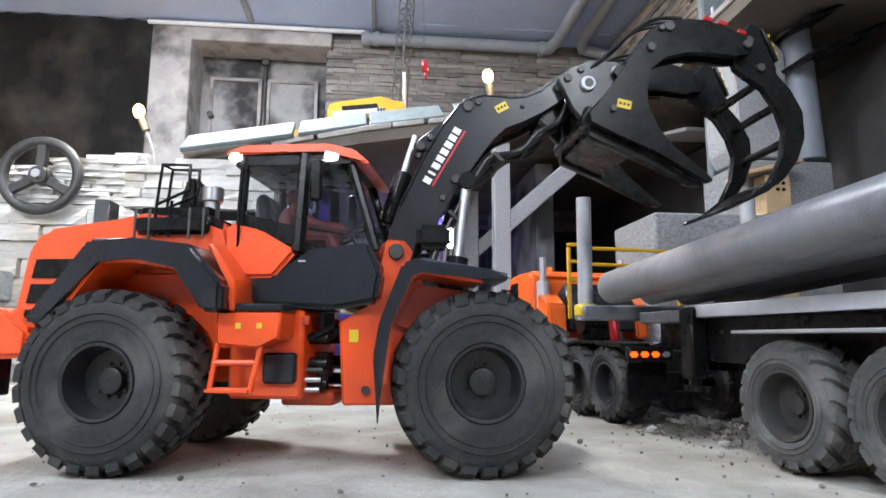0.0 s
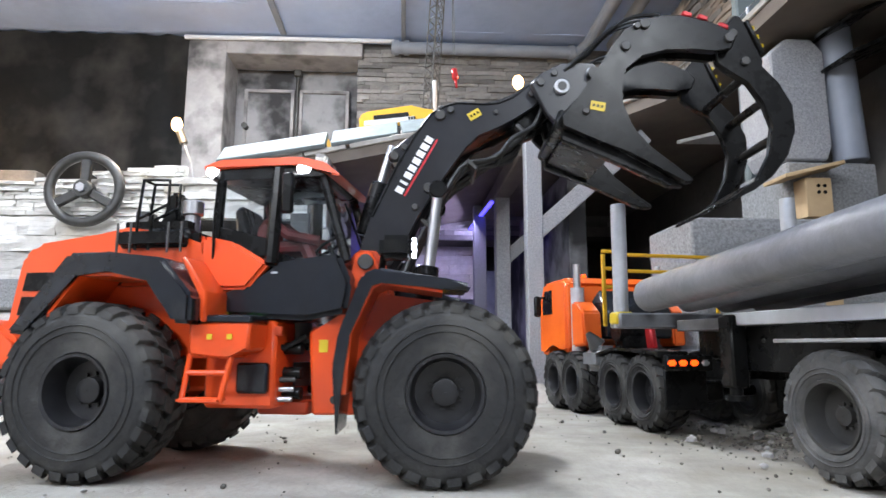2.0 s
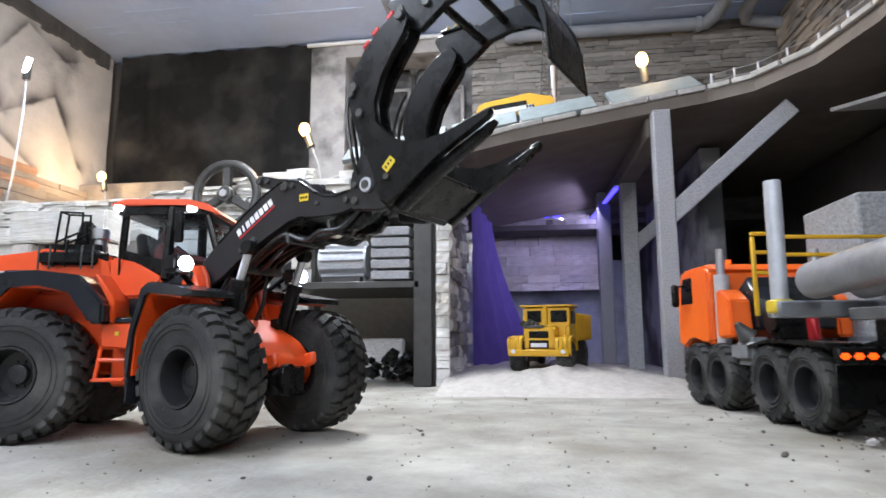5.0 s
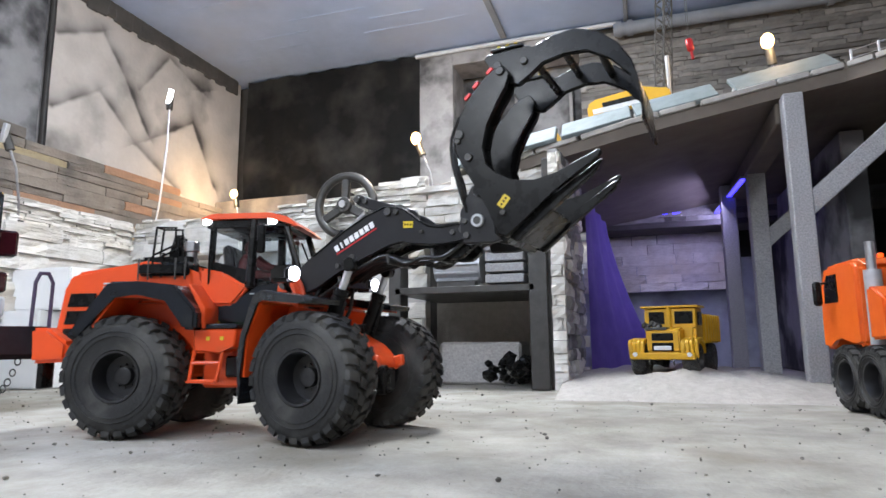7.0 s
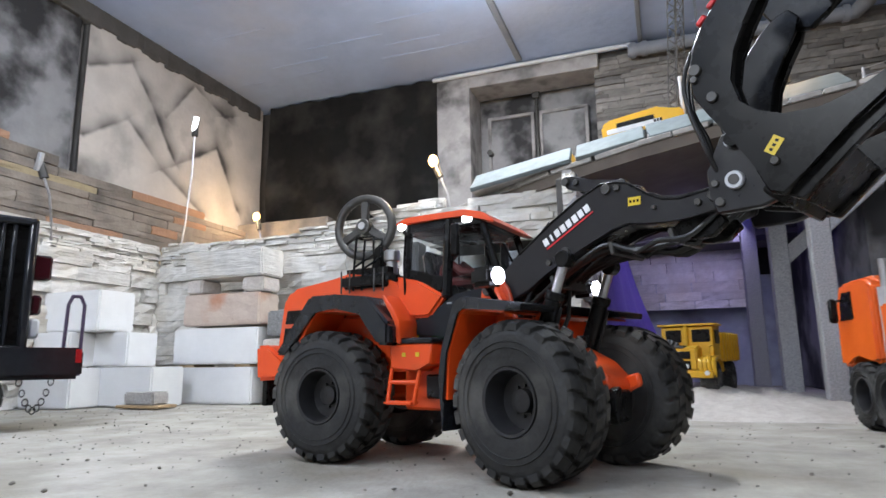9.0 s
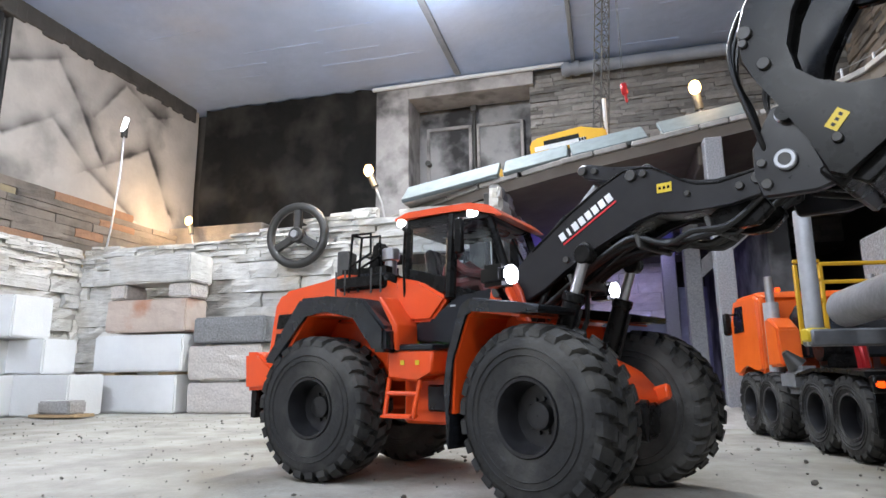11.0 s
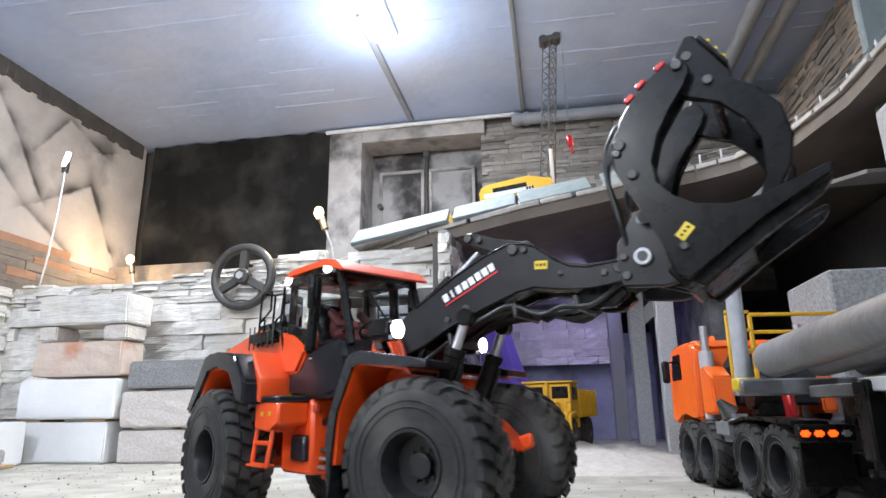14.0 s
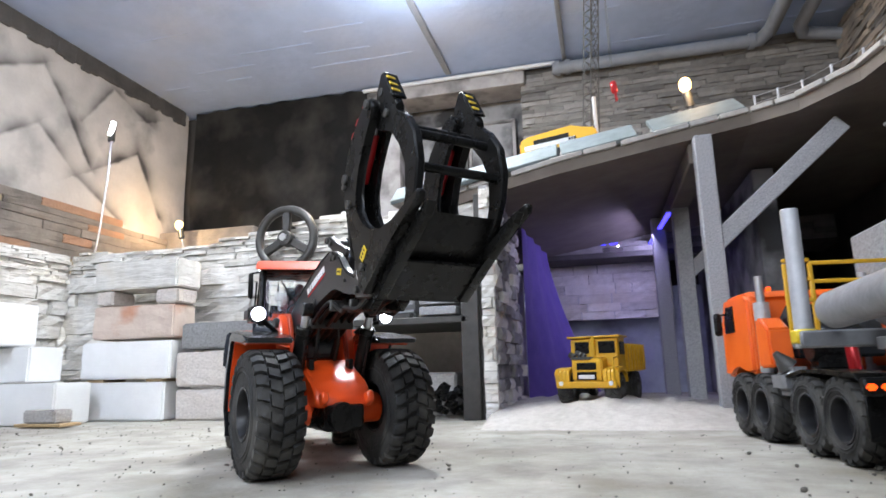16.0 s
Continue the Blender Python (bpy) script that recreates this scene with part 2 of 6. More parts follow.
# ---- mesh helpers ----
def finish(bm, name, material, parent=None, label="", smooth=False):
    me = bpy.data.meshes.new(name)
    bmesh.ops.recalc_face_normals(bm, faces=bm.faces)
    bm.to_mesh(me)
    bm.free()
    if smooth:
        me.polygons.foreach_set("use_smooth", [True] * len(me.polygons))
        me.set_sharp_from_angle(angle=radians(38))
    me.materials.append(M[material])
    ob = new(name, me)
    if parent is not None:
        ob.parent = parent
    if label:
        ob["label"] = label
    return ob


def part(name, bm, material, parent, label="", smooth=True):
    return finish(bm, name, material, parent, label, smooth)


def thing(name, label, category, m=None, group="", kind=""):
    ob = new(name)
    ob.empty_display_size = 0.02
    tagged(ob, label, category, group, kind)
    if m is not None:
        ob.matrix_world = m
    return ob


def bevel(bm, geom, w, seg=1):
    if w > 0:
        edges = list({e for v in geom for e in v.link_edges})
        bmesh.ops.bevel(bm, geom=edges, offset=w, segments=seg, affect="EDGES", clamp_overlap=True)


def box(bm, c, s, bev=0.0, rot=(0, 0, 0), seg=1):
    m = pose(*c, *rot) @ Matrix.Diagonal((*s, 1))
    vs = bmesh.ops.create_cube(bm, size=1, matrix=m)["verts"]
    bevel(bm, vs, bev, seg)
    return bm


def prism(bm, pts, y0, y1, bev=0.0, seg=1):
    """A plate: an outline in x and z, from y0 to y1."""
    a = [bm.verts.new((x, y0, z)) for x, z in pts]
    b = [bm.verts.new((x, y1, z)) for x, z in pts]
    n = len(pts)
    bm.faces.new(a)
    bm.faces.new(b[::-1])
    for i in range(n):
        bm.faces.new((a[i], b[i], b[(i + 1) % n], a[(i + 1) % n]))
    bevel(bm, a + b, bev, seg)
    return bm


def cyl(bm, p0, p1, r, seg=16, r2=None, bev=0.0):
    p0, p1 = Vector(p0), Vector(p1)
    d = p1 - p0
    m = Matrix.Translation((p0 + p1) / 2) @ d.to_track_quat("Z", "Y").to_matrix().to_4x4()
    vs = bmesh.ops.create_cone(bm, cap_ends=True, segments=seg, radius1=r, radius2=r if r2 is None else r2, depth=d.length, matrix=m)["verts"]
    if bev:
        bevel(bm, vs, bev)
    return bm


def tube(bm, pts, r, seg=8):
    """A bent tube in one piece, mitred at its corners; long runs of points are smoothed into a curve."""
    pts = [Vector(p) for p in pts]
    turns = [(b - a).normalized().dot((c - b).normalized()) for a, b, c in zip(pts, pts[1:], pts[2:])]
    if len(pts) >= 5 and r < 0.004 and min(turns) > 0.6:
        fine = []
        for i in range(len(pts) - 1):
            a, b, c, d = pts[max(0, i - 1)], pts[i], pts[i + 1], pts[min(len(pts) - 1, i + 2)]
            for k in range(3):
                u = k / 3
                fine.append(0.5 * (2 * b + (c - a) * u + (2 * a - 5 * b + 4 * c - d) * u * u + (3 * b - a - 3 * c + d) * u ** 3))
        pts = fine + [pts[-1]]
    dirs = [(b - a).normalized() for a, b in zip(pts, pts[1:])]
    u = dirs[0].orthogonal().normalized()
    rings = []
    for i, p in enumerate(pts):
        d_in, d_out = dirs[max(0, i - 1)], dirs[min(len(dirs) - 1, i)]
        n = d_in + d_out
        if n.length < 0.2:
            n = d_in
        v = d_in.cross(u).normalized()
        ring = []
        for k in range(seg):
            a = 2 * math.pi * k / seg
            off = (u * math.cos(a) + v * math.sin(a)) * r
            off -= d_in * (off.dot(n) / d_in.dot(n))
            ring.append(bm.verts.new(p + off))
        rings.append(ring)
        u = (d_in.rotation_difference(d_out) @ u).normalized()
    for a, b in zip(rings, rings[1:]):
        for k in range(seg):
            bm.faces.new((a[k], a[(k + 1) % seg], b[(k + 1) % seg], b[k]))
    bm.faces.new(rings[0][::-1])
    bm.faces.new(rings[-1])
    return bm


def lathe(bm, prof, seg=48, axis="y"):
    """Turn a closed outline of (radius, along) pairs about the y or z axis."""
    rings = []
    for i in range(seg):
        a = 2 * math.pi * i / seg
        c, s = math.cos(a), math.sin(a)
        rings.append([bm.verts.new((r * c, h, r * s) if axis == "y" else (r * c, r * s, h)) for r, h in prof])
    n = len(prof)
    for i in range(seg):
        p, q = rings[i], rings[(i + 1) % seg]
        for k in range(n):
            bm.faces.new((p[k], p[(k + 1) % n], q[(k + 1) % n], q[k]))
    return bm


def ball(bm, c, r, sub=2, squash=(1, 1, 1), rough=0.0):
    vs = bmesh.ops.create_icosphere(bm, subdivisions=sub, radius=1, matrix=Matrix.Identity(4))["verts"]
    for v in vs:
        k = 1 + rough * noise.noise(v.co * 2.3 + Vector(c) * 17)
        v.co = Vector([v.co[i] * r * squash[i] * k + c[i] for i in range(3)])
    return bm


def B():
    return bmesh.new()

# ---- the room ----
def sheet(name, x0, x1, y0, y1, nx, ny, height, material, kind="structure", depth=0.03):
    bm = B()
    grid = [[bm.verts.new((x0 + (x1 - x0) * i / nx, y0 + (y1 - y0) * j / ny, 0)) for i in range(nx + 1)] for j in range(ny + 1)]
    for row in grid:
        for v in row:
            v.co.z = height(v.co.x, v.co.y)
    for j in range(ny):
        for i in range(nx):
            bm.faces.new((grid[j][i], grid[j][i + 1], grid[j + 1][i + 1], grid[j + 1][i]))
    return tagged(finish(bm, name, material, None, "", True), kind=kind)


def slab(name, c, s, material, label="", kind="structure", bev=0.003, rot=(0, 0, 0)):
    bm = B()
    box(bm, c, s, bev, rot)
    return tagged(finish(bm, name, material), label, kind=kind)


floor = tagged(sheet("floor", -2.6, 1.5, -1.7, 2.8, 160, 170,
                     lambda x, y: 0.0012 * noise.noise(Vector((x * 9, y * 9, 0))) - 0.0012, "floor"), "dusty pale concrete floor of the model yard")
slab("floor_base", (-0.55, 0.55, -0.05), (4.3, 4.7, 0.08), "floor")

# outer walls, closed behind the camera too
slab("wall_north", (-0.55, 2.80, 0.65), (4.3, 0.08, 1.4), "darkwall")
slab("wall_south", (-0.55, -1.74, 0.65), (4.3, 0.08, 1.4), "smoke")
slab("wall_west", (-1.80, 0.55, 0.65), (0.10, 4.6, 1.4), "plaster")
slab("wall_east", (1.30, 0.55, 0.65), (0.10, 4.6, 1.4), "darkwall")
ceiling = slab("ceiling", (-0.55, 0.55, 1.335), (4.3, 4.7, 0.06), "ceiling")
tagged(ceiling, "rough pale painted concrete ceiling, tinted blue for the strips' light")


def ledge_strips(name, x0, x1, z0, z1, h, lmin, lmax, depth, place, materials, parent=None, seed=1, top=None, gap=0.0012, cap=300):
    """Courses of thin split stones; the outline runs along local x and z, the faces look to -y."""
    rnd = random.Random(seed)
    made = 0
    rest = {m: B() for m in set(materials)}
    z = z0
    while z < z1:
        hh = h * rnd.uniform(0.75, 1.3)
        x = x0 - rnd.uniform(0, lmax * 0.5)
        while x < x1:
            l = rnd.uniform(lmin, lmax)
            a, b = max(x, x0), min(x + l, x1)
            lim = top((a + b) / 2) if top else z1
            if b - a > 0.006 and z + hh * 0.6 < lim:
                d = depth * rnd.uniform(0.35, 1.0)
                bm = B() if made < cap and parent is not None else rest[materials[0]]
                m = rnd.choice(materials)
                if bm is not rest[materials[0]]:
                    pass
                else:
                    bm = rest[m]
                split_stone(bm, a + gap, b - gap, z + gap / 2, z + hh - gap / 2, -d, depth, rnd)
                if bm is not rest[m]:
                    ob = part("stone", bm, m, parent, smooth=False)
                    ob.matrix_local = place
                    made += 1
            x += l
        z += hh
    out = []
    for m, bm in rest.items():
        if len(bm.verts):
            ob = finish(bm, name + "_pieces", m)
            ob.matrix_world = place
            tagged(ob, kind="stuff")
            if parent is not None:
                ob.parent = parent
            out.append(ob)
        else:
            bm.free()
    return out


def split_stone(bm, x0, x1, z0, z1, yf, depth, rnd):
    """A stone with a broken, uneven front face."""
    n = max(2, min(5, int((x1 - x0) / 0.03) + 1))
    k = 2 if z1 - z0 > 0.02 else 1
    front = [[bm.verts.new((x0 + (x1 - x0) * i / n, yf + (rnd.uniform(-0.25, 0.35) * depth * 0.55 if 0 < i < n or 0 < j < k else depth * 0.22), z0 + (z1 - z0) * j / k))
              for i in range(n + 1)] for j in range(k + 1)]
    back = [bm.verts.new((x, depth * 0.6, z)) for x, z in ((x0, z0), (x1, z0), (x1, z1), (x0, z1))]
    for j in range(k):
        for i in range(n):
            bm.faces.new((front[j][i], front[j][i + 1], front[j + 1][i + 1], front[j + 1][i]))
    bm.faces.new((back[0], back[1], *[front[0][i] for i in range(n, -1, -1)]))
    bm.faces.new((back[3], back[2], *[front[k][i] for i in range(n, -1, -1)]))
    bm.faces.new((back[0], back[3], *[front[j][0] for j in range(k, -1, -1)]))
    bm.faces.new((back[1], back[2], *[front[j][n] for j in range(k, -1, -1)]))


# back wall: a plain pier, a recess with an old door, slate to the east of it
slab("pier", (-0.745, 2.47, 0.90), (0.145, 0.17, 0.80), "plaster")
slab("lintel", (-0.41, 2.46, 1.265), (0.53, 0.15, 0.075), "plaster")
slab("recess_wall", (-0.41, 2.60, 0.87), (0.56, 0.06, 0.75), "smoke")
slab("slate_backing", (0.55, 2.50, 0.90), (1.42, 0.16, 0.80), "darkwall")
slab("curtain_wall", (-1.28, 2.50, 0.65), (0.95, 0.10, 1.3), "darkwall")
old_door = thing("old_door", "old grey double door smudged with black paint in a wall recess", "door", kind="structure")
for i, x in enumerate((-0.535, -0.31)):
    bm = B()
    box(bm, (x, 2.556, 0.96), (0.21, 0.02, 0.38), 0.004)
    part("door_leaf", bm, "smoke", old_door)
    bm = B()
    for dx in (-0.095, 0.095):
        box(bm, (x + dx, 2.543, 0.96), (0.014, 0.012, 0.37), 0.002)
    for dz in (-0.18, 0.18):
        box(bm, (x, 2.5425, 0.96 + dz), (0.20, 0.011, 0.014), 0.002)
    part("door_trim", bm, "plaster", old_door)
bm = B()
cyl(bm, (-0.42, 2.535, 0.76), (-0.42, 2.535, 1.20), 0.008, 10)
box(bm, (-0.42, 2.53, 1.225), (0.03, 0.02, 0.05), 0.003)
part("bolt_rod", bm, "castiron", old_door)
bm = B()
cyl(bm, (-0.625, 2.54, 0.98), (-0.625, 2.51, 0.98), 0.012, 12)
part("door_knob", bm, "castiron", old_door)

slate_wall = thing("slate_wall", "back wall clad with thin dark grey slate strips", "wall", kind="structure")
ledge_strips("slate_wall", -0.165, 1.25, 0.52, 1.28, 0.0165, 0.05, 0.20, 0.016, pose(0, 2.42, 0), ["slate"], slate_wall, 5)
slate_side = thing("slate_side_wall", "side wall clad with thin brownish slate strips", "wall", kind="structure")
ledge_strips("slate_side_wall", -1.65, 0.9, 0.70, 1.28, 0.0165, 0.05, 0.20, 0.016, pose(0.985, 0.75, 0, 0, 0, -90), ["slate", "brownstrip"], slate_side, 6, cap=0)
slab("side_backing", (1.10, 0.9, 0.98), (0.20, 3.2, 0.60), "darkwall")

# black cloth hung over the back wall
bm = B()
nx, nz = 70, 24
g = [[None] * (nx + 1) for _ in range(nz + 1)]
for j in range(nz + 1):
    for i in range(nx + 1):
        x, z = -1.665 + 0.85 * i / nx, 0.50 + 0.80 * j / nz
        y = 2.392 + 0.024 * noise.noise(Vector((x * 7 + z * 2.2, z * 1.6, 3))) + 0.006 * noise.noise(Vector((x * 24, z * 5, 1)))
        g[j][i] = bm.verts.new((x, y, z - (0.006 * abs(math.sin(i * 0.35)) if j == nz else 0)))
for j in range(nz):
    for i in range(nx):
        bm.faces.new((g[j][i], g[j][i + 1], g[j + 1][i + 1], g[j + 1][i]))
bmesh.ops.solidify(bm, geom=bm.faces[:], thickness=0.003)
cloth = tagged(finish(bm, "black_cloth", "cloth", smooth=True), "black cloth hung over the back wall", "curtain")

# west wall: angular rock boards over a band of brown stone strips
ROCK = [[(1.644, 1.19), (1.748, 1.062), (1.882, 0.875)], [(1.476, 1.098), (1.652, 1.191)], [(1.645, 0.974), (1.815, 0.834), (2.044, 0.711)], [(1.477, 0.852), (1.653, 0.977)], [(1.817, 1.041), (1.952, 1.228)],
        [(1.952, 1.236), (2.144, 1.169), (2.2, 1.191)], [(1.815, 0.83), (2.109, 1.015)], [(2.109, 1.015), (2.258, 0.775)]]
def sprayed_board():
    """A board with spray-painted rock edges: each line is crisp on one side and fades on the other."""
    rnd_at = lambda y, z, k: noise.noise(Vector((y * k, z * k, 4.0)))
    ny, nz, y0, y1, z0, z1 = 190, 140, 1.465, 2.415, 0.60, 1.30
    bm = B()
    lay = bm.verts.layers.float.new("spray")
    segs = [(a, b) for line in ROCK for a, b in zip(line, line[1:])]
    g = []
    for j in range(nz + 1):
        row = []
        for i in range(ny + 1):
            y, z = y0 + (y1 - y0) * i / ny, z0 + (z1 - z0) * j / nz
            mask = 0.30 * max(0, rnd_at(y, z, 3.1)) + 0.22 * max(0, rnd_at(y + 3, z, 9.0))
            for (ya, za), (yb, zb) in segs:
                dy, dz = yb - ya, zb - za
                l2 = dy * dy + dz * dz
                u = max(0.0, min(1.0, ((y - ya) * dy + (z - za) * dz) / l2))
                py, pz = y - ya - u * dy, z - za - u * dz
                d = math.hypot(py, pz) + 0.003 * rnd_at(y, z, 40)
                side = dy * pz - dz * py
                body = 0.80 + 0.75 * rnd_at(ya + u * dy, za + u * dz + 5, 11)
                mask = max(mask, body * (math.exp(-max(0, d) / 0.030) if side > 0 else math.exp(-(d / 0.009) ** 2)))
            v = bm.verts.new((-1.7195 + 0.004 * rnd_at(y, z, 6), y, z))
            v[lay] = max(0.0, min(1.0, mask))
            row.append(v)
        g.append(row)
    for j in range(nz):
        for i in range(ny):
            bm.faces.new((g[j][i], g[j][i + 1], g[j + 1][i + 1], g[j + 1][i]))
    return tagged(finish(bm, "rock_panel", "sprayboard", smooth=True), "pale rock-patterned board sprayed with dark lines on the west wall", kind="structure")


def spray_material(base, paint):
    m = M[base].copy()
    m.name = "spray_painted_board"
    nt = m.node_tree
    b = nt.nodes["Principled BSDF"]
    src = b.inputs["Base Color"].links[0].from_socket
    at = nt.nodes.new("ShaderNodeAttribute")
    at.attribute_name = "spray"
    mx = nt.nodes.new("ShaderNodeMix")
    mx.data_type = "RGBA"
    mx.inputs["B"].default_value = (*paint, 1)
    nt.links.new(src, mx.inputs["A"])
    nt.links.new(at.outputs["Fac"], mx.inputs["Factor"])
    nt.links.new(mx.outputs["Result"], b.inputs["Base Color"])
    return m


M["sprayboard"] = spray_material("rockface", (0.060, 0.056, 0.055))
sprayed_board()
slab("board_backing", (-1.745, 1.94, 0.95), (0.03, 0.95, 0.70), "darkwall")
slab("rock_panel", (-1.745, 0.62, 0.95), (0.030, 1.65, 0.70), "smoke", "dark smoky board on the west wall")
brown_band = thing("brown_stone_band", "low band of brown and orange split stones", "wall", kind="structure")
ledge_strips("brown_stone_band", -0.8, 2.42, 0.44, 0.95, 0.026, 0.12, 0.38, 0.013, pose(-1.69, 0, 0, 0, 0, 90) , ["brownstrip", "brownstrip", "brownstrip", "brownstrip", "ochrestrip", "brownstrip", "brownstrip", "orangestrip"],
             brown_band, 8, top=lambda x: 0.722 - 0.04 * (x - 1.43) if x > 1.43 else 0.722 + 0.27 * (1.43 - x), cap=120)
# ragged soot line and cornice under the ceiling
bm = B()
for i in range(60):
    y = 0.2 + 2.2 * i / 60
    box(bm, (-1.735, y, 1.285 - 0.02 * abs(noise.noise(Vector((y * 9, 0, 0))))), (0.05, 0.045, 0.07 + 0.05 * abs(noise.noise(Vector((y * 14, 2, 0))))), 0.004, (0, 0, 20 * noise.noise(Vector((y * 20, 1, 0)))))
tagged(finish(bm, "cornice", "darkwall"), "sooty ragged foam along the ceiling corner", kind="structure")

# raised ground behind the white stone wall
slab("terrace", (-1.0, 2.06, 0.225), (1.62, 0.66, 0.45), "sand", "raised ground behind the stone wall")
slab("terrace_west", (-1.68, 0.75, 0.215), (0.12, 1.9, 0.43), "sand")


# ---- white split-stone retaining wall ----
white_wall = thing("white_stone_wall", "white split-stone retaining wall with a flat stone coping", "wall", kind="structure")


def big_courses(x0, x1, top, place, seed, cap):
    ledge_strips("white_stone_wall", x0, x1, 0.0, 0.40, 0.036, 0.07, 0.22, 0.030, place, ["stone"], white_wall, seed, cap=cap)
    ledge_strips("white_stone_wall", x0, x1, 0.392, 0.64, 0.0095, 0.03, 0.12, 0.024, place, ["stone"], white_wall, seed + 1, top=top, cap=60)


def front_top(x):
    return 0.485 + (0.065 * min(1, max(0, (x + 1.0) / 0.5)) + 0.12 * max(0, x + 0.45)) + 0.008 * noise.noise(Vector((x * 6, 0, 0)))


big_courses(-1.50, -0.52, front_top, pose(0, 1.63, 0), 11, 130)
ledge_strips("white_stone_wall", -0.52, -0.15, 0.385, 0.64, 0.02, 0.05, 0.16, 0.026, pose(0, 1.50, 0), ["stone"], white_wall, 17, top=lambda x: 0.545 + 0.155 * x)
big_courses(-0.6, 1.62, lambda x: 0.482, pose(-1.51, 0, 0, 0, 0, 90), 21, 100)
slab("wall_core", (-1.02, 1.70, 0.235), (0.98, 0.12, 0.47), "darkwall")
slab("wall_core_top", (-0.34, 1.60, 0.43), (0.36, 0.14, 0.085), "darkwall")
slab("wall_core_west", (-1.575, 0.45, 0.225), (0.10, 2.3, 0.45), "darkwall")
# pillar at the end of the wall, beside the tunnel mouth
pillar = thing("stone_pillar", "pillar of white and grey split stones at the tunnel mouth", "pillar", kind="structure")
ledge_strips("stone_pillar", -0.165, -0.135, 0.0, 0.50, 0.02, 0.03, 0.05, 0.016, pose(0, 1.40, 0), ["stone"], pillar, 31)
ledge_strips("stone_pillar", 1.40, 1.85, 0.0, 0.52, 0.028, 0.04, 0.12, 0.024, pose(-0.150, 0, 0, 0, 0, 90), ["greystone", "greystone", "stone"], pillar, 33)
slab("pillar_core", (-0.165, 1.63, 0.25), (0.03, 0.44, 0.50), "darkwall")

# niche with shelf left of the pillar
slab("niche_back", (-0.35, 1.80, 0.20), (0.40, 0.03, 0.40), "darkwall")
rack = thing("shelf_rack", "dark steel rack with one shelf in the wall niche", "shelf")
bm = B()
box(bm, (-0.193, 1.42, 0.19), (0.040, 0.05, 0.38), 0.002)
part("post", bm, "castiron", rack)
bm = B()
box(bm, (-0.52, 1.42, 0.19), (0.030, 0.05, 0.38), 0.002)
part("post", bm, "castiron", rack)
bm = B()
box(bm, (-0.36, 1.56, 0.215), (0.32, 0.33, 0.016), 0.002)
part("shelf", bm, "castiron", rack)
motor = thing("electric_motor", "grey ribbed electric motor on the rack shelf", "motor")
bm = B()
cyl(bm, (-0.44, 1.47, 0.275), (-0.33, 1.47, 0.275), 0.038, 24)
part("housing", bm, "alu", motor)
for i in range(14):
    a = 2 * math.pi * i / 14
    bm = B()
    box(bm, (-0.385, 1.47 + 0.041 * math.cos(a), 0.275 + 0.041 * math.sin(a)), (0.1, 0.003, 0.012), 0, (math.degrees(a) - 90, 0, 0))
    part("fin", bm, "alu", motor)
bm = B()
box(bm, (-0.385, 1.47, 0.231), (0.09, 0.07, 0.014), 0.002)
part("foot", bm, "castiron", motor)
crate = thing("slatted_crate", "small grey slatted crate on the rack shelf", "crate")
for i in range(5):
    bm = B()
    box(bm, (-0.265, 1.43, 0.236 + 0.024 * i), (0.085, 0.07, 0.019), 0.002)
    part("slat", bm, "speckle", crate)
bm = B()
box(bm, (-0.36, 1.60, 0.05), (0.2, 0.12, 0.1), 0.006)
tagged(finish(bm, "rough_block", "granite"), "rough pale stone block under the rack shelf", "stone block")
bm = B()
for i in range(26):
    ball(bm, (-0.27 + 0.05 * random.uniform(-1, 1), 1.46 + 0.05 * random.uniform(-1, 1), 0.014 + 0.05 * random.random() ** 2), random.uniform(0.008, 0.018), 1, (1, 1, 0.8), 0.5)
tagged(finish(bm, "coal_heap", "black"), "heap of shiny black coal lumps", "coal", kind="stuff")

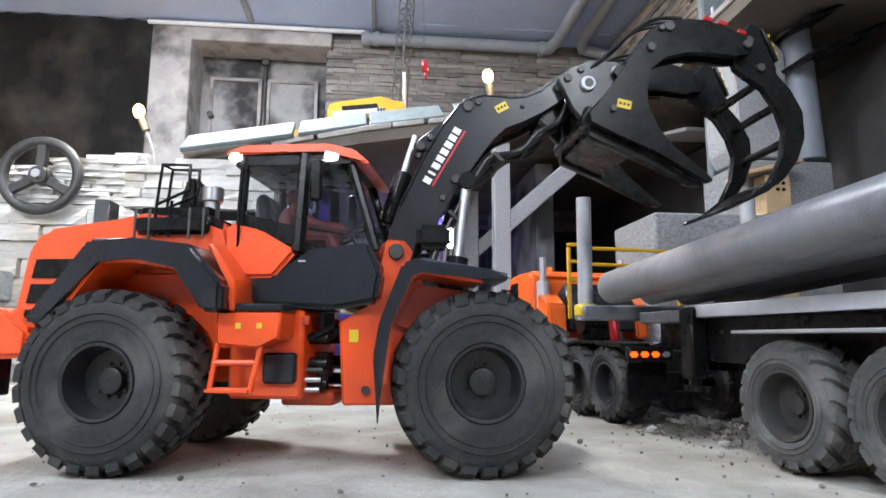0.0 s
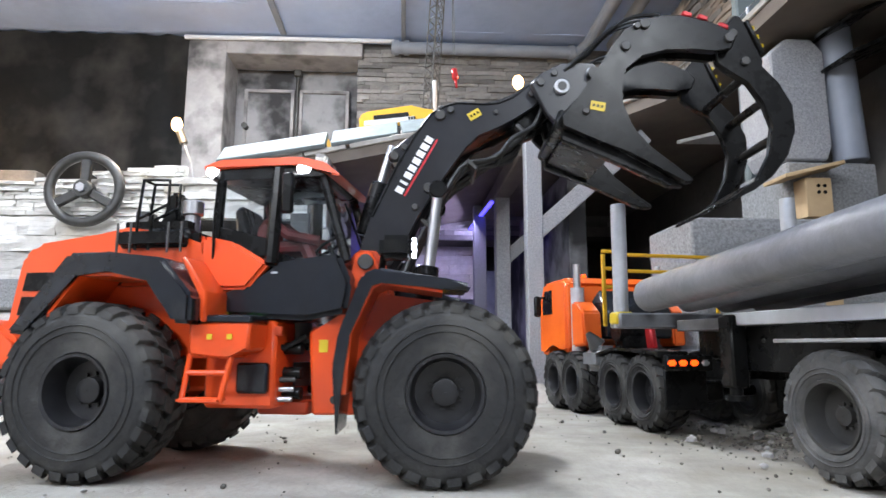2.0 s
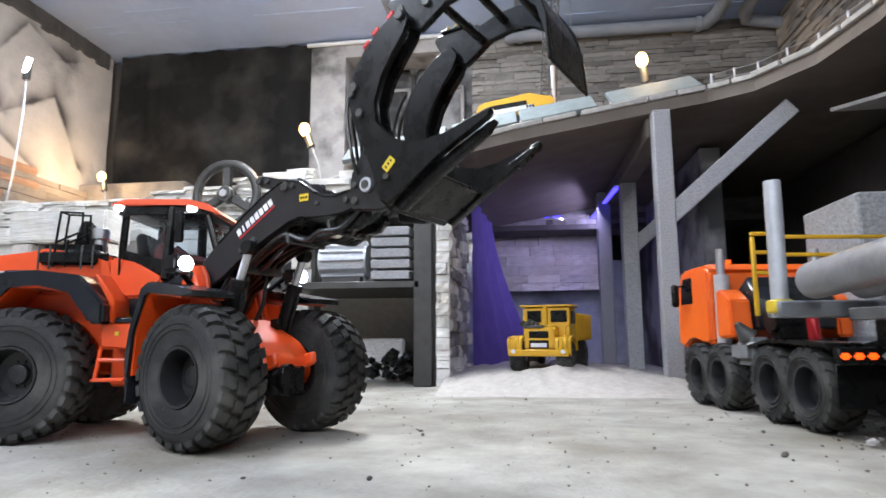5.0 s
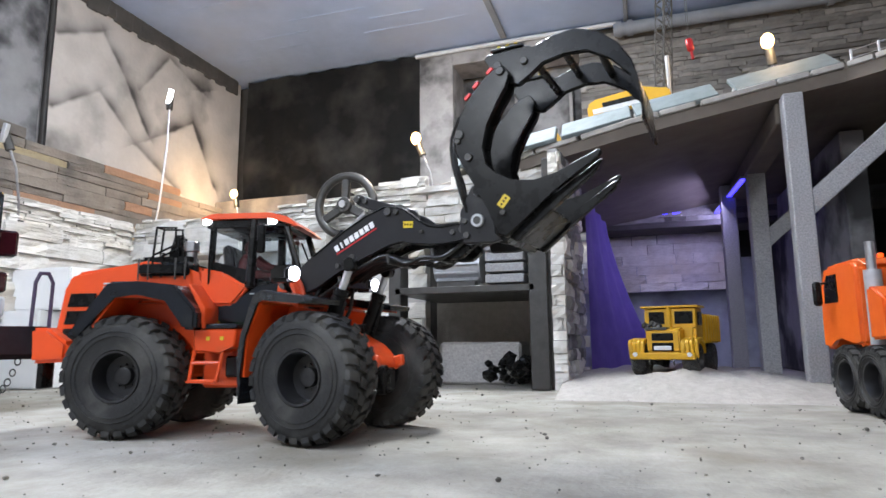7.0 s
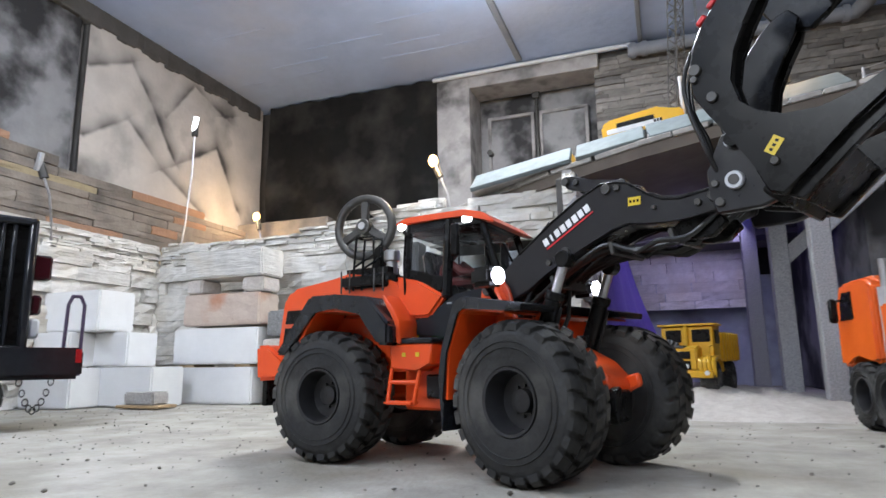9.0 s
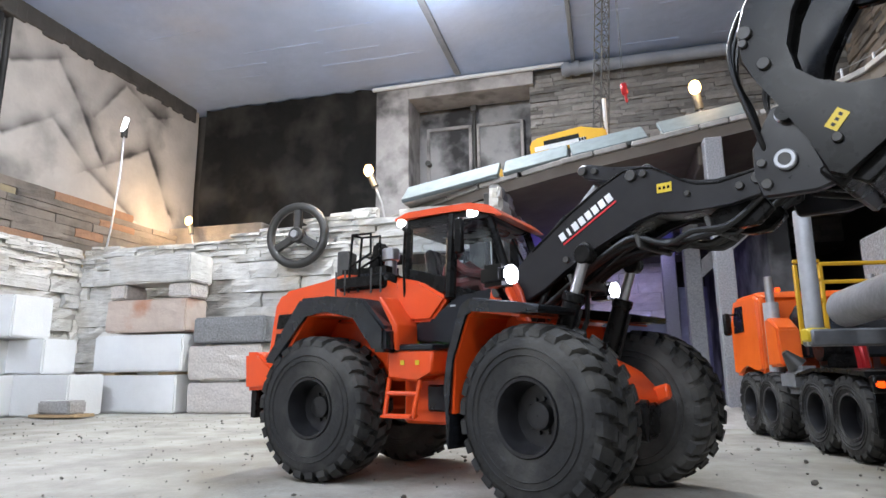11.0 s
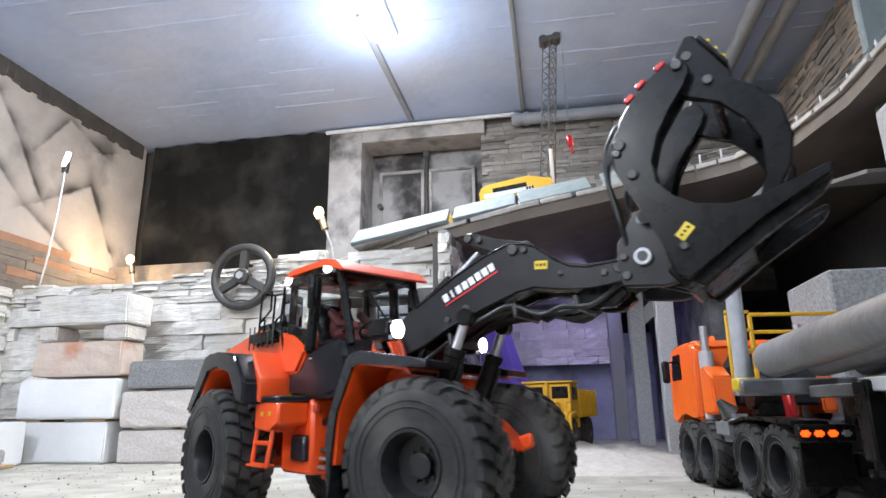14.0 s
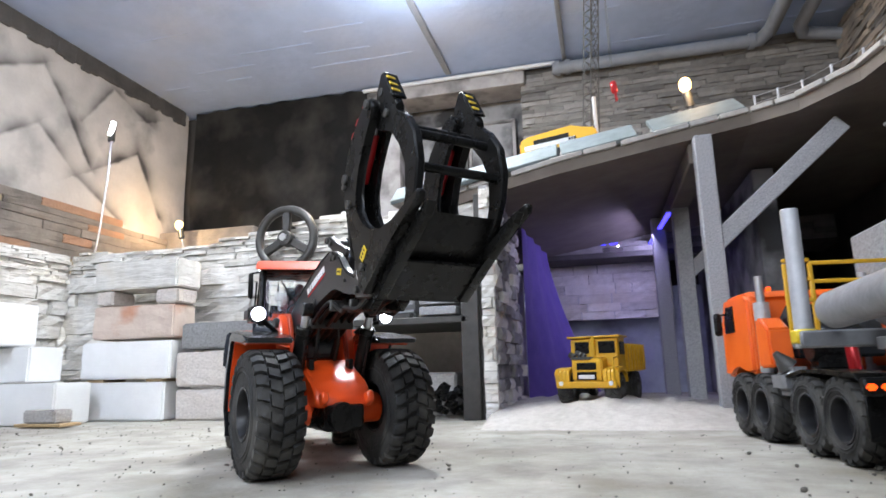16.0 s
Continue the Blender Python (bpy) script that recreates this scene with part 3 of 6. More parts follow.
# stacked building blocks in front of the wall: centre, size, material
for c, s, m, label in [
        ((-1.11, 1.475, 0.047), (0.262, 0.10, 0.094), "white", "smooth white stone block at the bottom of a stack"),
        ((-1.105, 1.475, 0.150), (0.275, 0.10, 0.094), "white", "smooth white stone block lying on another"),
        ((-1.095, 1.475, 0.248), (0.245, 0.09, 0.086), "pinkstone", "rough pink sandstone block lying on a stack"),
        ((-1.19, 1.475, 0.313), (0.055, 0.08, 0.038), "palegranite", "small grey stone spacer block"),
        ((-1.00, 1.475, 0.313), (0.065, 0.08, 0.038), "palegranite", "small grey stone spacer block"),
        ((-1.095, 1.480, 0.373), (0.26, 0.10, 0.076), "stone", "rough yellowish stone block on top of a stack"),
        ((-0.86, 1.48, 0.037), (0.19, 0.09, 0.074), "palegranite", "rough pale granite block on the floor"),
        ((-0.855, 1.48, 0.123), (0.205, 0.09, 0.084), "palegranite", "speckled pink-grey granite block on a stack"),
        ((-0.85, 1.485, 0.206), (0.21, 0.085, 0.066), "darkgranite", "dark grey granite block on a stack"),
        ((-1.27, 1.335, 0.049), (0.21, 0.11, 0.098), "white", "smooth white stone block on the floor"),
        ((-1.43, 1.255, 0.049), (0.20, 0.13, 0.098), "white", "smooth white stone block on the floor"),
        ((-1.33, 1.335, 0.143), (0.15, 0.10, 0.086), "white", "smooth white stone block lying on another"),
        ((-1.44, 1.27, 0.143), (0.15, 0.12, 0.086), "white", "smooth white stone block lying on another"),
        ((-1.40, 1.29, 0.240), (0.20, 0.11, 0.104), "white", "smooth white stone block on top of a stack"),
        ((-1.165, 1.268, 0.024), (0.09, 0.05, 0.030), "granite", "small pale stone slab lying on a wooden batten")]:
    bm = B()
    box(bm, c, s, 0.004, (0, 0, random.uniform(-1.5, 1.5)), 2)
    if m not in ("white",):
        bmesh.ops.subdivide_edges(bm, edges=bm.edges[:], cuts=3, use_grid_fill=True)
        for v in bm.verts:
            v.co += Vector((noise.noise(v.co * 40), noise.noise(v.co * 40 + Vector((9, 0, 0))), 0.4 * noise.noise(v.co * 40 + Vector((0, 9, 0))))) * 0.003
    tagged(finish(bm, "stone_block", m, smooth=m == "white"), label, "stone block", "stacked stone blocks")
for x, y in ((-1.2, 1.475), (-1.02, 1.475)):
    bm = B()
    box(bm, (x, y, 0.0985), (0.05, 0.08, 0.006), 0.001)
    tagged(finish(bm, "wooden_batten", "wood"), "thin wooden batten between white blocks", "batten", "battens between the blocks")
bm = B()
box(bm, (-1.165, 1.27, 0.005), (0.13, 0.06, 0.007), 0.001)
tagged(finish(bm, "wooden_batten", "wood"), "thin wooden batten on the floor under a slab", "batten", "battens between the blocks")

# ---- ramp on posts ----
EDGE = [(-0.46, 1.56), (-0.2, 1.47), (0.0, 1.435), (0.30, 1.425), (0.42, 1.425), (0.50, 1.38), (0.575, 1.28), (0.612, 1.14), (0.620, 0.95), (0.625, 0.70), (0.62, 0.40), (0.62, -0.3)]


def ramp_z(k):
    x, y = EDGE[k]
    return 0.532 + 0.155 * x if k < 5 else 0.597 + (0.045 * (1.425 - y) / 0.75)


def ramp_slab():
    bm = B()
    inner = [(-0.46, 2.44), (-0.2, 2.44), (0.0, 2.44), (0.30, 2.44), (0.50, 2.44), (0.75, 2.44), (0.98, 2.44), (0.99, 1.9), (0.99, 1.5), (0.99, 1.1), (0.99, 0.5), (0.99, -0.3)]
    lo = [[bm.verts.new((x, y, ramp_z(k))) for x, y in (EDGE[k], inner[k])] for k in range(len(EDGE))]
    hi = [[bm.verts.new((v.co.x, v.co.y, v.co.z + 0.026)) for v in pair] for pair in lo]
    for k in range(len(EDGE) - 1):
        bm.faces.new((lo[k][0], lo[k][1], lo[k + 1][1], lo[k + 1][0]))
        bm.faces.new((hi[k][0], hi[k + 1][0], hi[k + 1][1], hi[k][1]))
        bm.faces.new((lo[k][0], lo[k + 1][0], hi[k + 1][0], hi[k][0]))
        bm.faces.new((lo[k][1], hi[k][1], hi[k + 1][1], lo[k + 1][1]))
    bm.faces.new((lo[0][0], hi[0][0], hi[0][1], lo[0][1]))
    bm.faces.new((lo[-1][0], lo[-1][1], hi[-1][1], hi[-1][0]))
    return tagged(finish(bm, "ramp_deck", "board"), "brown board deck of the raised ramp, seen from below", kind="structure")


ramp_slab()
# broken pale slab edge and grey kerb plates along the ramp
ramp_kerb = thing("ramp_kerb", "pale broken slab edge with grey kerb plates along the ramp", "kerb", kind="structure")
for k in range(len(EDGE) - 1):
    (xa, ya), (xb, yb) = EDGE[k], EDGE[k + 1]
    za, zb = ramp_z(k), ramp_z(k + 1)
    n = max(2, int(math.hypot(xb - xa, yb - ya) / 0.07))
    for i in range(n):
        u = (i + 0.5) / n
        l = math.hypot(xb - xa, yb - ya) / n
        yaw = math.degrees(math.atan2(yb - ya, xb - xa))
        tilt = -math.degrees(math.atan2(zb - za, math.hypot(xb - xa, yb - ya)))
        bm = B()
        box(bm, (0, 0, 0), (l * 0.97, 0.05, 0.012), 0.002)
        p = part("edge_slab", bm, "edge", ramp_kerb)
        nrm = Vector((-(yb - ya), xb - xa)).normalized() * 0.018
        p.matrix_local = pose(xa + (xb - xa) * u + nrm.x + random.uniform(-0.004, 0.004), ya + (yb - ya) * u + nrm.y, za + (zb - za) * u + 0.032, 0, tilt, yaw)
for xa, xb in ((-0.40, -0.15), (-0.14, 0.015), (0.02, 0.19), (0.22, 0.415)):
    bm = B()
    box(bm, (0, 0, 0), (xb - xa, 0.085, 0.011), 0.002)
    p = part("kerb_plate", bm, "kerb", ramp_kerb)
    x = (xa + xb) / 2
    p.matrix_local = pose(x, 1.47 - 0.1 * max(-0.9, min(0, x)) * 0.7, 0.532 + 0.155 * x + 0.066, 38, -8.8, -4 if x < 0 else 0)
    bm = B()
    box(bm, (0, 0, 0), (xb - xa, 0.05, 0.018), 0.002)
    p = part("kerb_plate", bm, "edge", ramp_kerb)
    p.matrix_local = pose(x, 1.475 - 0.1 * max(-0.9, min(0, x)) * 0.7, 0.532 + 0.155 * x + 0.047, 0, -8.8, -4 if x < 0 else 0)

for x, y, w, top in ((0.318, 1.418, 0.036, 0.578), (0.318, 1.86, 0.042, 0.575), (0.285, 2.14, 0.042, 0.57)):
    bm = B()
    box(bm, (x, y, top / 2), (w, w, top), 0.002)
    tagged(finish(bm, "ramp_post", "speckle"), "speckled grey square post carrying the ramp", "post", "posts under the ramp")
for y in (1.418, 1.86):
    bm = B()
    box(bm, (0, 0, 0), (0.345, 0.03, 0.037), 0.002)
    ob = tagged(finish(bm, "diagonal_brace", "speckle"), "speckled grey diagonal brace under the ramp", "brace", "braces under the ramp")
    ob.matrix_world = pose(0.452, y, 0.461, 0, -41.5, 0)
slab("ramp_beam", (0.318, 1.80, 0.552), (0.05, 0.72, 0.045), "board")

# tunnel under the ramp
tunnel = thing("tunnel_wall", "white split-stone facing above a smooth tunnel end wall", "wall", kind="structure")
ledge_strips("tunnel_wall", -0.2, 0.36, 0.285, 0.70, 0.032, 0.06, 0.2, 0.022, pose(0, 2.60, 0), ["stone"], tunnel, 41)
slab("tunnel_end", (0.1, 2.68, 0.2), (0.9, 0.06, 0.42), "bluewall", "blue-grey mottled tunnel end wall")
slab("tunnel_east", (0.50, 2.2, 0.29), (0.05, 1.0, 0.58), "smoke")
slab("deep_wall_east", (0.92, 1.55, 0.3), (0.06, 2.2, 0.6), "darkwall")
bm = B()
n = 40
rows = []
for j in range(13):
    z = 0.53 * j / 12
    row = []
    for i in range(n + 1):
        u = i / n
        x = -0.125 + (0.03 + 0.17 * (1 - z / 0.53) ** 1.4) * u + 0.004 * math.sin(u * 22)
        row.append(bm.verts.new((x, 1.86 + 0.5 * u, z)))
    rows.append(row)
for j in range(12):
    for i in range(n):
        bm.faces.new((rows[j][i], rows[j][i + 1], rows[j + 1][i + 1], rows[j + 1][i]))
bmesh.ops.solidify(bm, geom=bm.faces[:], thickness=0.003)
tagged(finish(bm, "violet_sheet", "violet", smooth=True), "violet sheet lining the side of the tunnel", "sheet")
led = thing("blue_light_strip", "glowing blue light strip on a beam under the ramp", "light strip")
bm = B()
box(bm, (0.287, 2.1725, 0.5382), (0.018, 0.60, 0.005), 0.001, (1.4, 0, 1.2))
part("channel", bm, "alu", led)
for i in range(22):
    u = i / 21
    bm = B()
    box(bm, (0.293 - 0.012 * u, 1.89 + 0.57 * u, 0.5285 + 0.014 * u), (0.015, 0.016, 0.005), 0.001, (1.4, 0, 1.2))
    part("diode", bm, "blue_light", led)
led2 = thing("blue_light_strip", "glowing blue light strip across the tunnel roof", "light strip")
bm = B()
box(bm, (0.10, 2.42, 0.5555), (0.36, 0.012, 0.006), 0.001)
part("channel", bm, "alu", led2)
for i in range(8):
    bm = B()
    box(bm, (-0.06 + 0.042 * i, 2.415, 0.5500), (0.026, 0.010, 0.005))
    part("diode", bm, "blue_light", led2)
area("strip_and_fill_glow", (0.279, 2.20, 0.520), (-0.2, 2.3, 0.15), 0.5, 0.006, 2.0, (0.56, 0.52, 1.0))
# near-white fill added at the roof strip to brighten the tunnel end
area("strip_and_fill_glow", (0.10, 2.42, 0.545), (0.10, 2.64, 0.30), 0.35, 0.006, 120.0, (0.88, 0.87, 1.0))


def heap(x, y):
    u = math.exp(-((x - 0.08) / 0.30) ** 2) * max(0, min(1, (y - 1.19) / 0.14)) * (1 - max(0, min(1, (y - 1.75) / 0.9)))
    return 0.040 * u * (1 + 0.4 * noise.noise(Vector((x * 12, y * 12, 0)))) + 0.010 * u * noise.noise(Vector((x * 40, y * 40, 2))) - 0.004


tagged(sheet("sand_heap", -0.14, 0.47, 1.17, 2.6, 60, 90, heap, "sand", "structure"), "low heap of pale sand at the tunnel mouth")

# ---- ceiling fixtures ----
bm = B()
rnd = random.Random(12)
for k in range(26):
    y = 0.25 + 0.082 * k + rnd.uniform(-0.02, 0.02)
    x = -1.65
    while x < 1.0:
        l = rnd.uniform(0.05, 0.34)
        if rnd.random() < 0.34:
            box(bm, (x + l / 2, y + rnd.uniform(-0.004, 0.004), 1.3045), (l, rnd.uniform(0.0012, 0.0045), 0.0026), 0, (0, 0, rnd.uniform(-1.5, 1.5)))
        x += l
tagged(finish(bm, "ceiling_ridges", "ceiling"), "thin plaster ridges left by formwork boards on the ceiling", kind="structure")
tube_lamp = thing("ceiling_tube_lamp", "long white tube lamp fixed under the ceiling, lit", "lamp")
bm = B()
box(bm, (-0.40, 1.50, 1.296), (0.09, 0.52, 0.018), 0.004)
part("housing", bm, "white", tube_lamp)
for dx in (-0.02, 0.02):
    bm = B()
    cyl(bm, (-0.40 + dx, 1.25, 1.278), (-0.40 + dx, 1.75, 1.278), 0.008, 12)
    part("tube", bm, "tube", tube_lamp)
for x, w in ((-0.45, 0.012), (0.017, 0.008)):
    bm = B()
    box(bm, (x, 2.0 if x < -0.1 else 1.4, 1.300), (w * 2, 0.72 if x < -0.1 else 2.0, 0.012), 0.003)
    tagged(finish(bm, "cable_duct", "pipe"), "grey cable duct along the ceiling", "duct")
pipe1 = thing("ceiling_pipe", "thick grey pipe along the back wall under the ceiling", "pipe")
bm = B()
tube(bm, [(-0.03, 2.37, 1.262), (0.72, 2.37, 1.262), (0.74, 2.30, 1.262), (0.72, 0.6, 1.262)], 0.024, 16)
part("tube_run", bm, "pipe", pipe1)
for x in (-0.02, 0.02, 0.68):
    bm = B()
    cyl(bm, (x, 2.37, 1.262), (x + 0.02, 2.37, 1.262), 0.030, 16)
    part("collar", bm, "pipe", pipe1)
pipe2 = thing("ceiling_pipe", "thick grey pipe running along the ceiling", "pipe")
bm = B()
tube(bm, [(0.98, 2.36, 1.24), (0.86, 2.36, 1.262), (0.835, 2.30, 1.262), (0.82, 0.6, 1.262)], 0.022, 16)
part("tube_run", bm, "pipe", pipe2)
pipe3 = thing("thin_pipe", "thin white pipe along the top of the back wall", "pipe")
bm = B()
tube(bm, [(-0.83, 2.375, 1.283), (-0.5, 2.375, 1.287), (-0.02, 2.375, 1.290)], 0.009, 10)
part("tube_run", bm, "whiterail", pipe3)


# ---- small lamps, with bulbs that light the scene ----
def gooseneck(base, head, lit, label):
    t = thing("yard_lamp", label, "lamp", group="small yard lamps")
    b, h = Vector(base), Vector(head)
    mid = b.lerp(h, 0.7) + Vector((0.012, 0, 0.01))
    bm = B()
    tube(bm, [b, b.lerp(mid, 0.5) + Vector((0.006, 0, 0)), mid, h], 0.0032, 8)
    part("stem", bm, "steel", t)
    bm = B()
    cyl(bm, b, b + Vector((0, 0, 0.02)), 0.012, 12)
    part("foot", bm, "castiron", t)
    d = (h - mid).normalized()
    bm = B()
    cyl(bm, h - d * 0.004, h + d * 0.05, 0.011, 14)
    part("head", bm, "castiron", t)
    bm = B()
    if lit == "warm":
        ball(bm, h + d * 0.052 + Vector((0, -0.006, 0)), 0.0150, 2, (1, 1, 1.35))
        part("bulb", bm, "warm_light", t)
    else:
        box(bm, h + d * 0.035 + Vector((0.006, -0.008, 0.004)), (0.014, 0.012, 0.05), 0.002, (0, 14, 0))
        part("bulb", bm, "white_light" if lit == "on" else "alu", t)
    return t


for base, head, lit, watt in (((-0.555, 1.80, 0.43), (-0.592, 1.79, 0.664), "warm", 3.6), ((-1.54, 2.19, 0.42), (-1.548, 2.19, 0.662), "warm", 2.4),
                              ((0.322, 1.68, 0.60), (0.342, 1.66, 0.752), "warm", 2.0)):
    gooseneck(base, head, lit, "small lamp on a thin steel stem, glowing warm yellow")
    bulb("lamp_bulb", (head[0], head[1] - 0.06, head[2] + 0.045), watt, WARM)
gooseneck((-1.50, 1.69, 0.40), (-1.485, 1.72, 0.90), "on", "slim reading lamp head on a thin steel stem")
gooseneck((-1.50, 1.24, 0.40), (-1.50, 1.20, 0.60), "off", "small unlit lamp on a thin steel stem")
bm = B()
box(bm, (-1.50, 2.30, 0.66), (0.46, 0.06, 0.10), 0.006)
tagged(finish(bm, "stone_plinth", "brownstrip"), "brown-grey stone plinth behind a lamp", "stone block")
slab("plinth_base", (-1.50, 2.30, 0.52), (0.44, 0.05, 0.19), "darkwall")

# handwheel leaning on the wall
wheel_h = thing("valve_handwheel", "dark cast-iron three-spoke handwheel leaning on the stone wall", "handwheel", pose(-0.740, 1.580, 0.4720, 0, 0, 0))
bm = B()
lathe(bm, [(0.082 + 0.012 * math.cos(a), 0.012 * math.sin(a)) for a in [2 * math.pi * i / 12 for i in range(12)]], 48)
part("rim", bm, "castiron", wheel_h)
for i in range(3):
    a = math.radians(90 + 120 * i)
    bm = B()
    box(bm, (0.045 * math.cos(a), 0, 0.045 * math.sin(a)), (0.066, 0.014, 0.024), 0.004, (0, -math.degrees(a), 0))
    part("spoke", bm, "castiron", wheel_h)
bm = B()
cyl(bm, (0, 0.014, 0), (0, -0.016, 0), 0.022, 20, bev=0.003)
part("hub", bm, "castiron", wheel_h)
bm = B()
cyl(bm, (0, -0.015, 0), (0, -0.024, 0), 0.011, 6)
part("nut", bm, "steel", wheel_h)


# ---- wheels ----
def tyre_mesh(D, W, lugs, lug_h, rim_r, seg=56, style="block"):
    """A tyre about the y axis, with rounded shoulders and raised tread blocks."""
    R, h = D / 2 - lug_h, W / 2
    bm = B()
    prof = [(rim_r, -h * 0.80), (rim_r * 1.08, -h * 0.93), (R * 0.72, -h * 1.0), (R * 0.86, -h * 0.98), (R * 0.95, -h * 0.9), (R * 0.992, -h * 0.78), (R, -h * 0.5),
            (R, h * 0.5), (R * 0.992, h * 0.78), (R * 0.95, h * 0.9), (R * 0.86, h * 0.98), (R * 0.72, h * 1.0), (rim_r * 1.08, h * 0.93), (rim_r, h * 0.80)]
    lathe(bm, prof, seg)
    for side in (-1, 1):
        for rr in (0.70, 0.78):
            lathe(bm, [(R * rr + 0.0006 * math.cos(a), side * h * 1.0 + 0.0008 * math.sin(a)) for a in (0, 1.57, 3.14, 4.71)], seg)
        for i in range(lugs):
            for v0, v1, off in ((0.03, 0.46, 0.0), (0.53, 0.96, 0.45)):
                a0 = 2 * math.pi * (i + off + (0.5 if side > 0 else 0)) / lugs
                w = 2 * math.pi / lugs * 0.70
                skew = 2 * math.pi / lugs * (0.9 if style == "chevron" else 0.6)

                def P(u, v, r):
                    a = a0 + (u - 0.5) * w + skew * (v - v0)
                    return bm.verts.new((r * math.cos(a), side * h * v, r * math.sin(a)))

                def crown(v):
                    return R * (1 - 0.055 * max(0, (v - 0.62) / 0.38) ** 2)

                cols = [(v0 + (v1 - v0) * k / 2, crown(v0 + (v1 - v0) * k / 2)) for k in range(3)]
                top = [[P(u, v, r + lug_h * (1 if k < 2 or v1 < 0.9 else 0.7)) for u in (0.06, 0.94)] for k, (v, r) in enumerate(cols)]
                bot = [[P(u, v, r - 0.0022) for u in (0, 1)] for v, r in cols]
                for k in range(2):
                    bm.faces.new((top[k][0], top[k][1], top[k + 1][1], top[k + 1][0]))
                    bm.faces.new((top[k][0], top[k + 1][0], bot[k + 1][0], bot[k][0]))
                    bm.faces.new((top[k][1], bot[k][1], bot[k + 1][1], top[k + 1][1]))
                bm.faces.new((top[0][0], bot[0][0], bot[0][1], top[0][1]))
                bm.faces.new((top[-1][0], top[-1][1], bot[-1][1], bot[-1][0]))
    return bm


def rim_mesh(rim_r, W, hub_r):
    """A deep dished rim, open to -y, with a hub and wheel nuts."""
    bm = B()
    h = W / 2
    lathe(bm, [(rim_r * 1.06, -h * 0.90), (rim_r * 1.04, -h * 0.97), (rim_r * 0.95, -h * 0.95), (rim_r * 0.90, -h * 0.80), (rim_r * 0.84, -h * 0.15), (hub_r * 1.25, -h * 0.10), (hub_r * 1.2, -h * 0.35),
               (hub_r * 0.9, -h * 0.38), (0.0004, -h * 0.38), (0.0004, h * 0.5), (rim_r * 0.9, h * 0.6), (rim_r * 0.98, h * 0.9), (rim_r * 1.06, h * 0.85)], 36)
    for i in range(10):
        a = 2 * math.pi * i / 10
        x, z = hub_r * 1.55 * math.cos(a), hub_r * 1.55 * math.sin(a)
        cyl(bm, (x, -h * 0.10, z), (x, -h * 0.20, z), 0.0016, 6)
    return bm


WHEELS = {}


def wheel(parent, at, side, D, W, lugs, kind, rubber="rubber", rim="rim", lug_h=0.004, style="block"):
    """side -1: the open side looks to -y, 1: to +y."""
    rim_r = D * (0.200 if kind == "loader" else 0.26)
    if kind not in WHEELS:
        t = tyre_mesh(D, W, lugs, lug_h, rim_r, style=style)
        r = rim_mesh(rim_r, W, D * 0.060)
        meshes = []
        for nm, bm, m in (("tyre", t, rubber), ("rim", r, rim)):
            ob = finish(bm, nm, m, smooth=True)
            meshes.append(ob.data)
            bpy.data.objects.remove(ob)
        WHEELS[kind] = meshes
    w = new("wheel")
    w.empty_display_size = 0.02
    w.parent = parent
    w.matrix_local = pose(*at)
    for nm, me in zip(("tyre", "rim"), WHEELS[kind]):
        o = new(nm, me)
        o.parent = w
        o.matrix_local = pose(0, 0, 0, 0, 0, 0 if side < 0 else 180)
    return w


# ---- wheel loader with a log grapple ----
JOINT, TYRE_R = 0.135, 0.0665
# boom hinge on the front tower, the hinge and the tool pivot in the boom's own space, the tool's origin from that pivot
TOWER, BOOM_HINGE, TOOL_PIVOT, TOOL_OFFSET = (0.0625, 0.168), (0.0817, 0.0051), (0.3093, 0.0133), (0.0141, -0.0070)
loader = thing("wheel_loader", "orange model wheel loader with a black log grapple and lit lamps", "wheel loader")
bm = B()
prism(bm, [(-0.118, 0.112), (-0.108, 0.176), (-0.096, 0.189), (-0.004, 0.201), (0.045, 0.199), (0.068, 0.190), (0.074, 0.140), (0.074, 0.100), (-0.10, 0.100)], -0.045, 0.045, 0.006, 3)
hood = part("hood", bm, "orange", loader)
for k in range(3):
    for s in (-1, 1):
        bm = B()
        z0, x0 = 0.163 - 0.021 * k, -0.097 - 0.003 * k
        prism(bm, [(x0, z0), (x0 + 0.033, z0), (x0 + 0.029 - 0.004 * k, z0 - 0.016), (x0 - 0.003, z0 - 0.016)], s * 0.0445, s * 0.0465, 0.0004)
        part("vent", bm, "black", hood)
bm = B()
prism(bm, [(-0.133, 0.122), (-0.112, 0.122), (-0.086, 0.104), (-0.086, 0.082), (-0.130, 0.080)], -0.062, 0.062, 0.004, 2)
cwt = part("counterweight", bm, "orange", loader)
bm = B()
box(bm, (-0.113, 0, 0.071), (0.016, 0.03, 0.022), 0.002)
box(bm, (-0.122, 0.045, 0.066), (0.008, 0.02, 0.03), 0.001)
box(bm, (-0.122, -0.045, 0.066), (0.008, 0.02, 0.03), 0.001)
part("tow_hitch", bm, "black", cwt)
bm = B()
box(bm, (0.01, 0, 0.090), (0.25, 0.060, 0.055), 0.004)
box(bm, (0.105, 0, 0.086), (0.06, 0.10, 0.070), 0.003)
cyl(bm, (0, -0.06, 0.0665), (0, 0.06, 0.0665), 0.018, 16)
part("rear_frame", bm, "orange", loader)
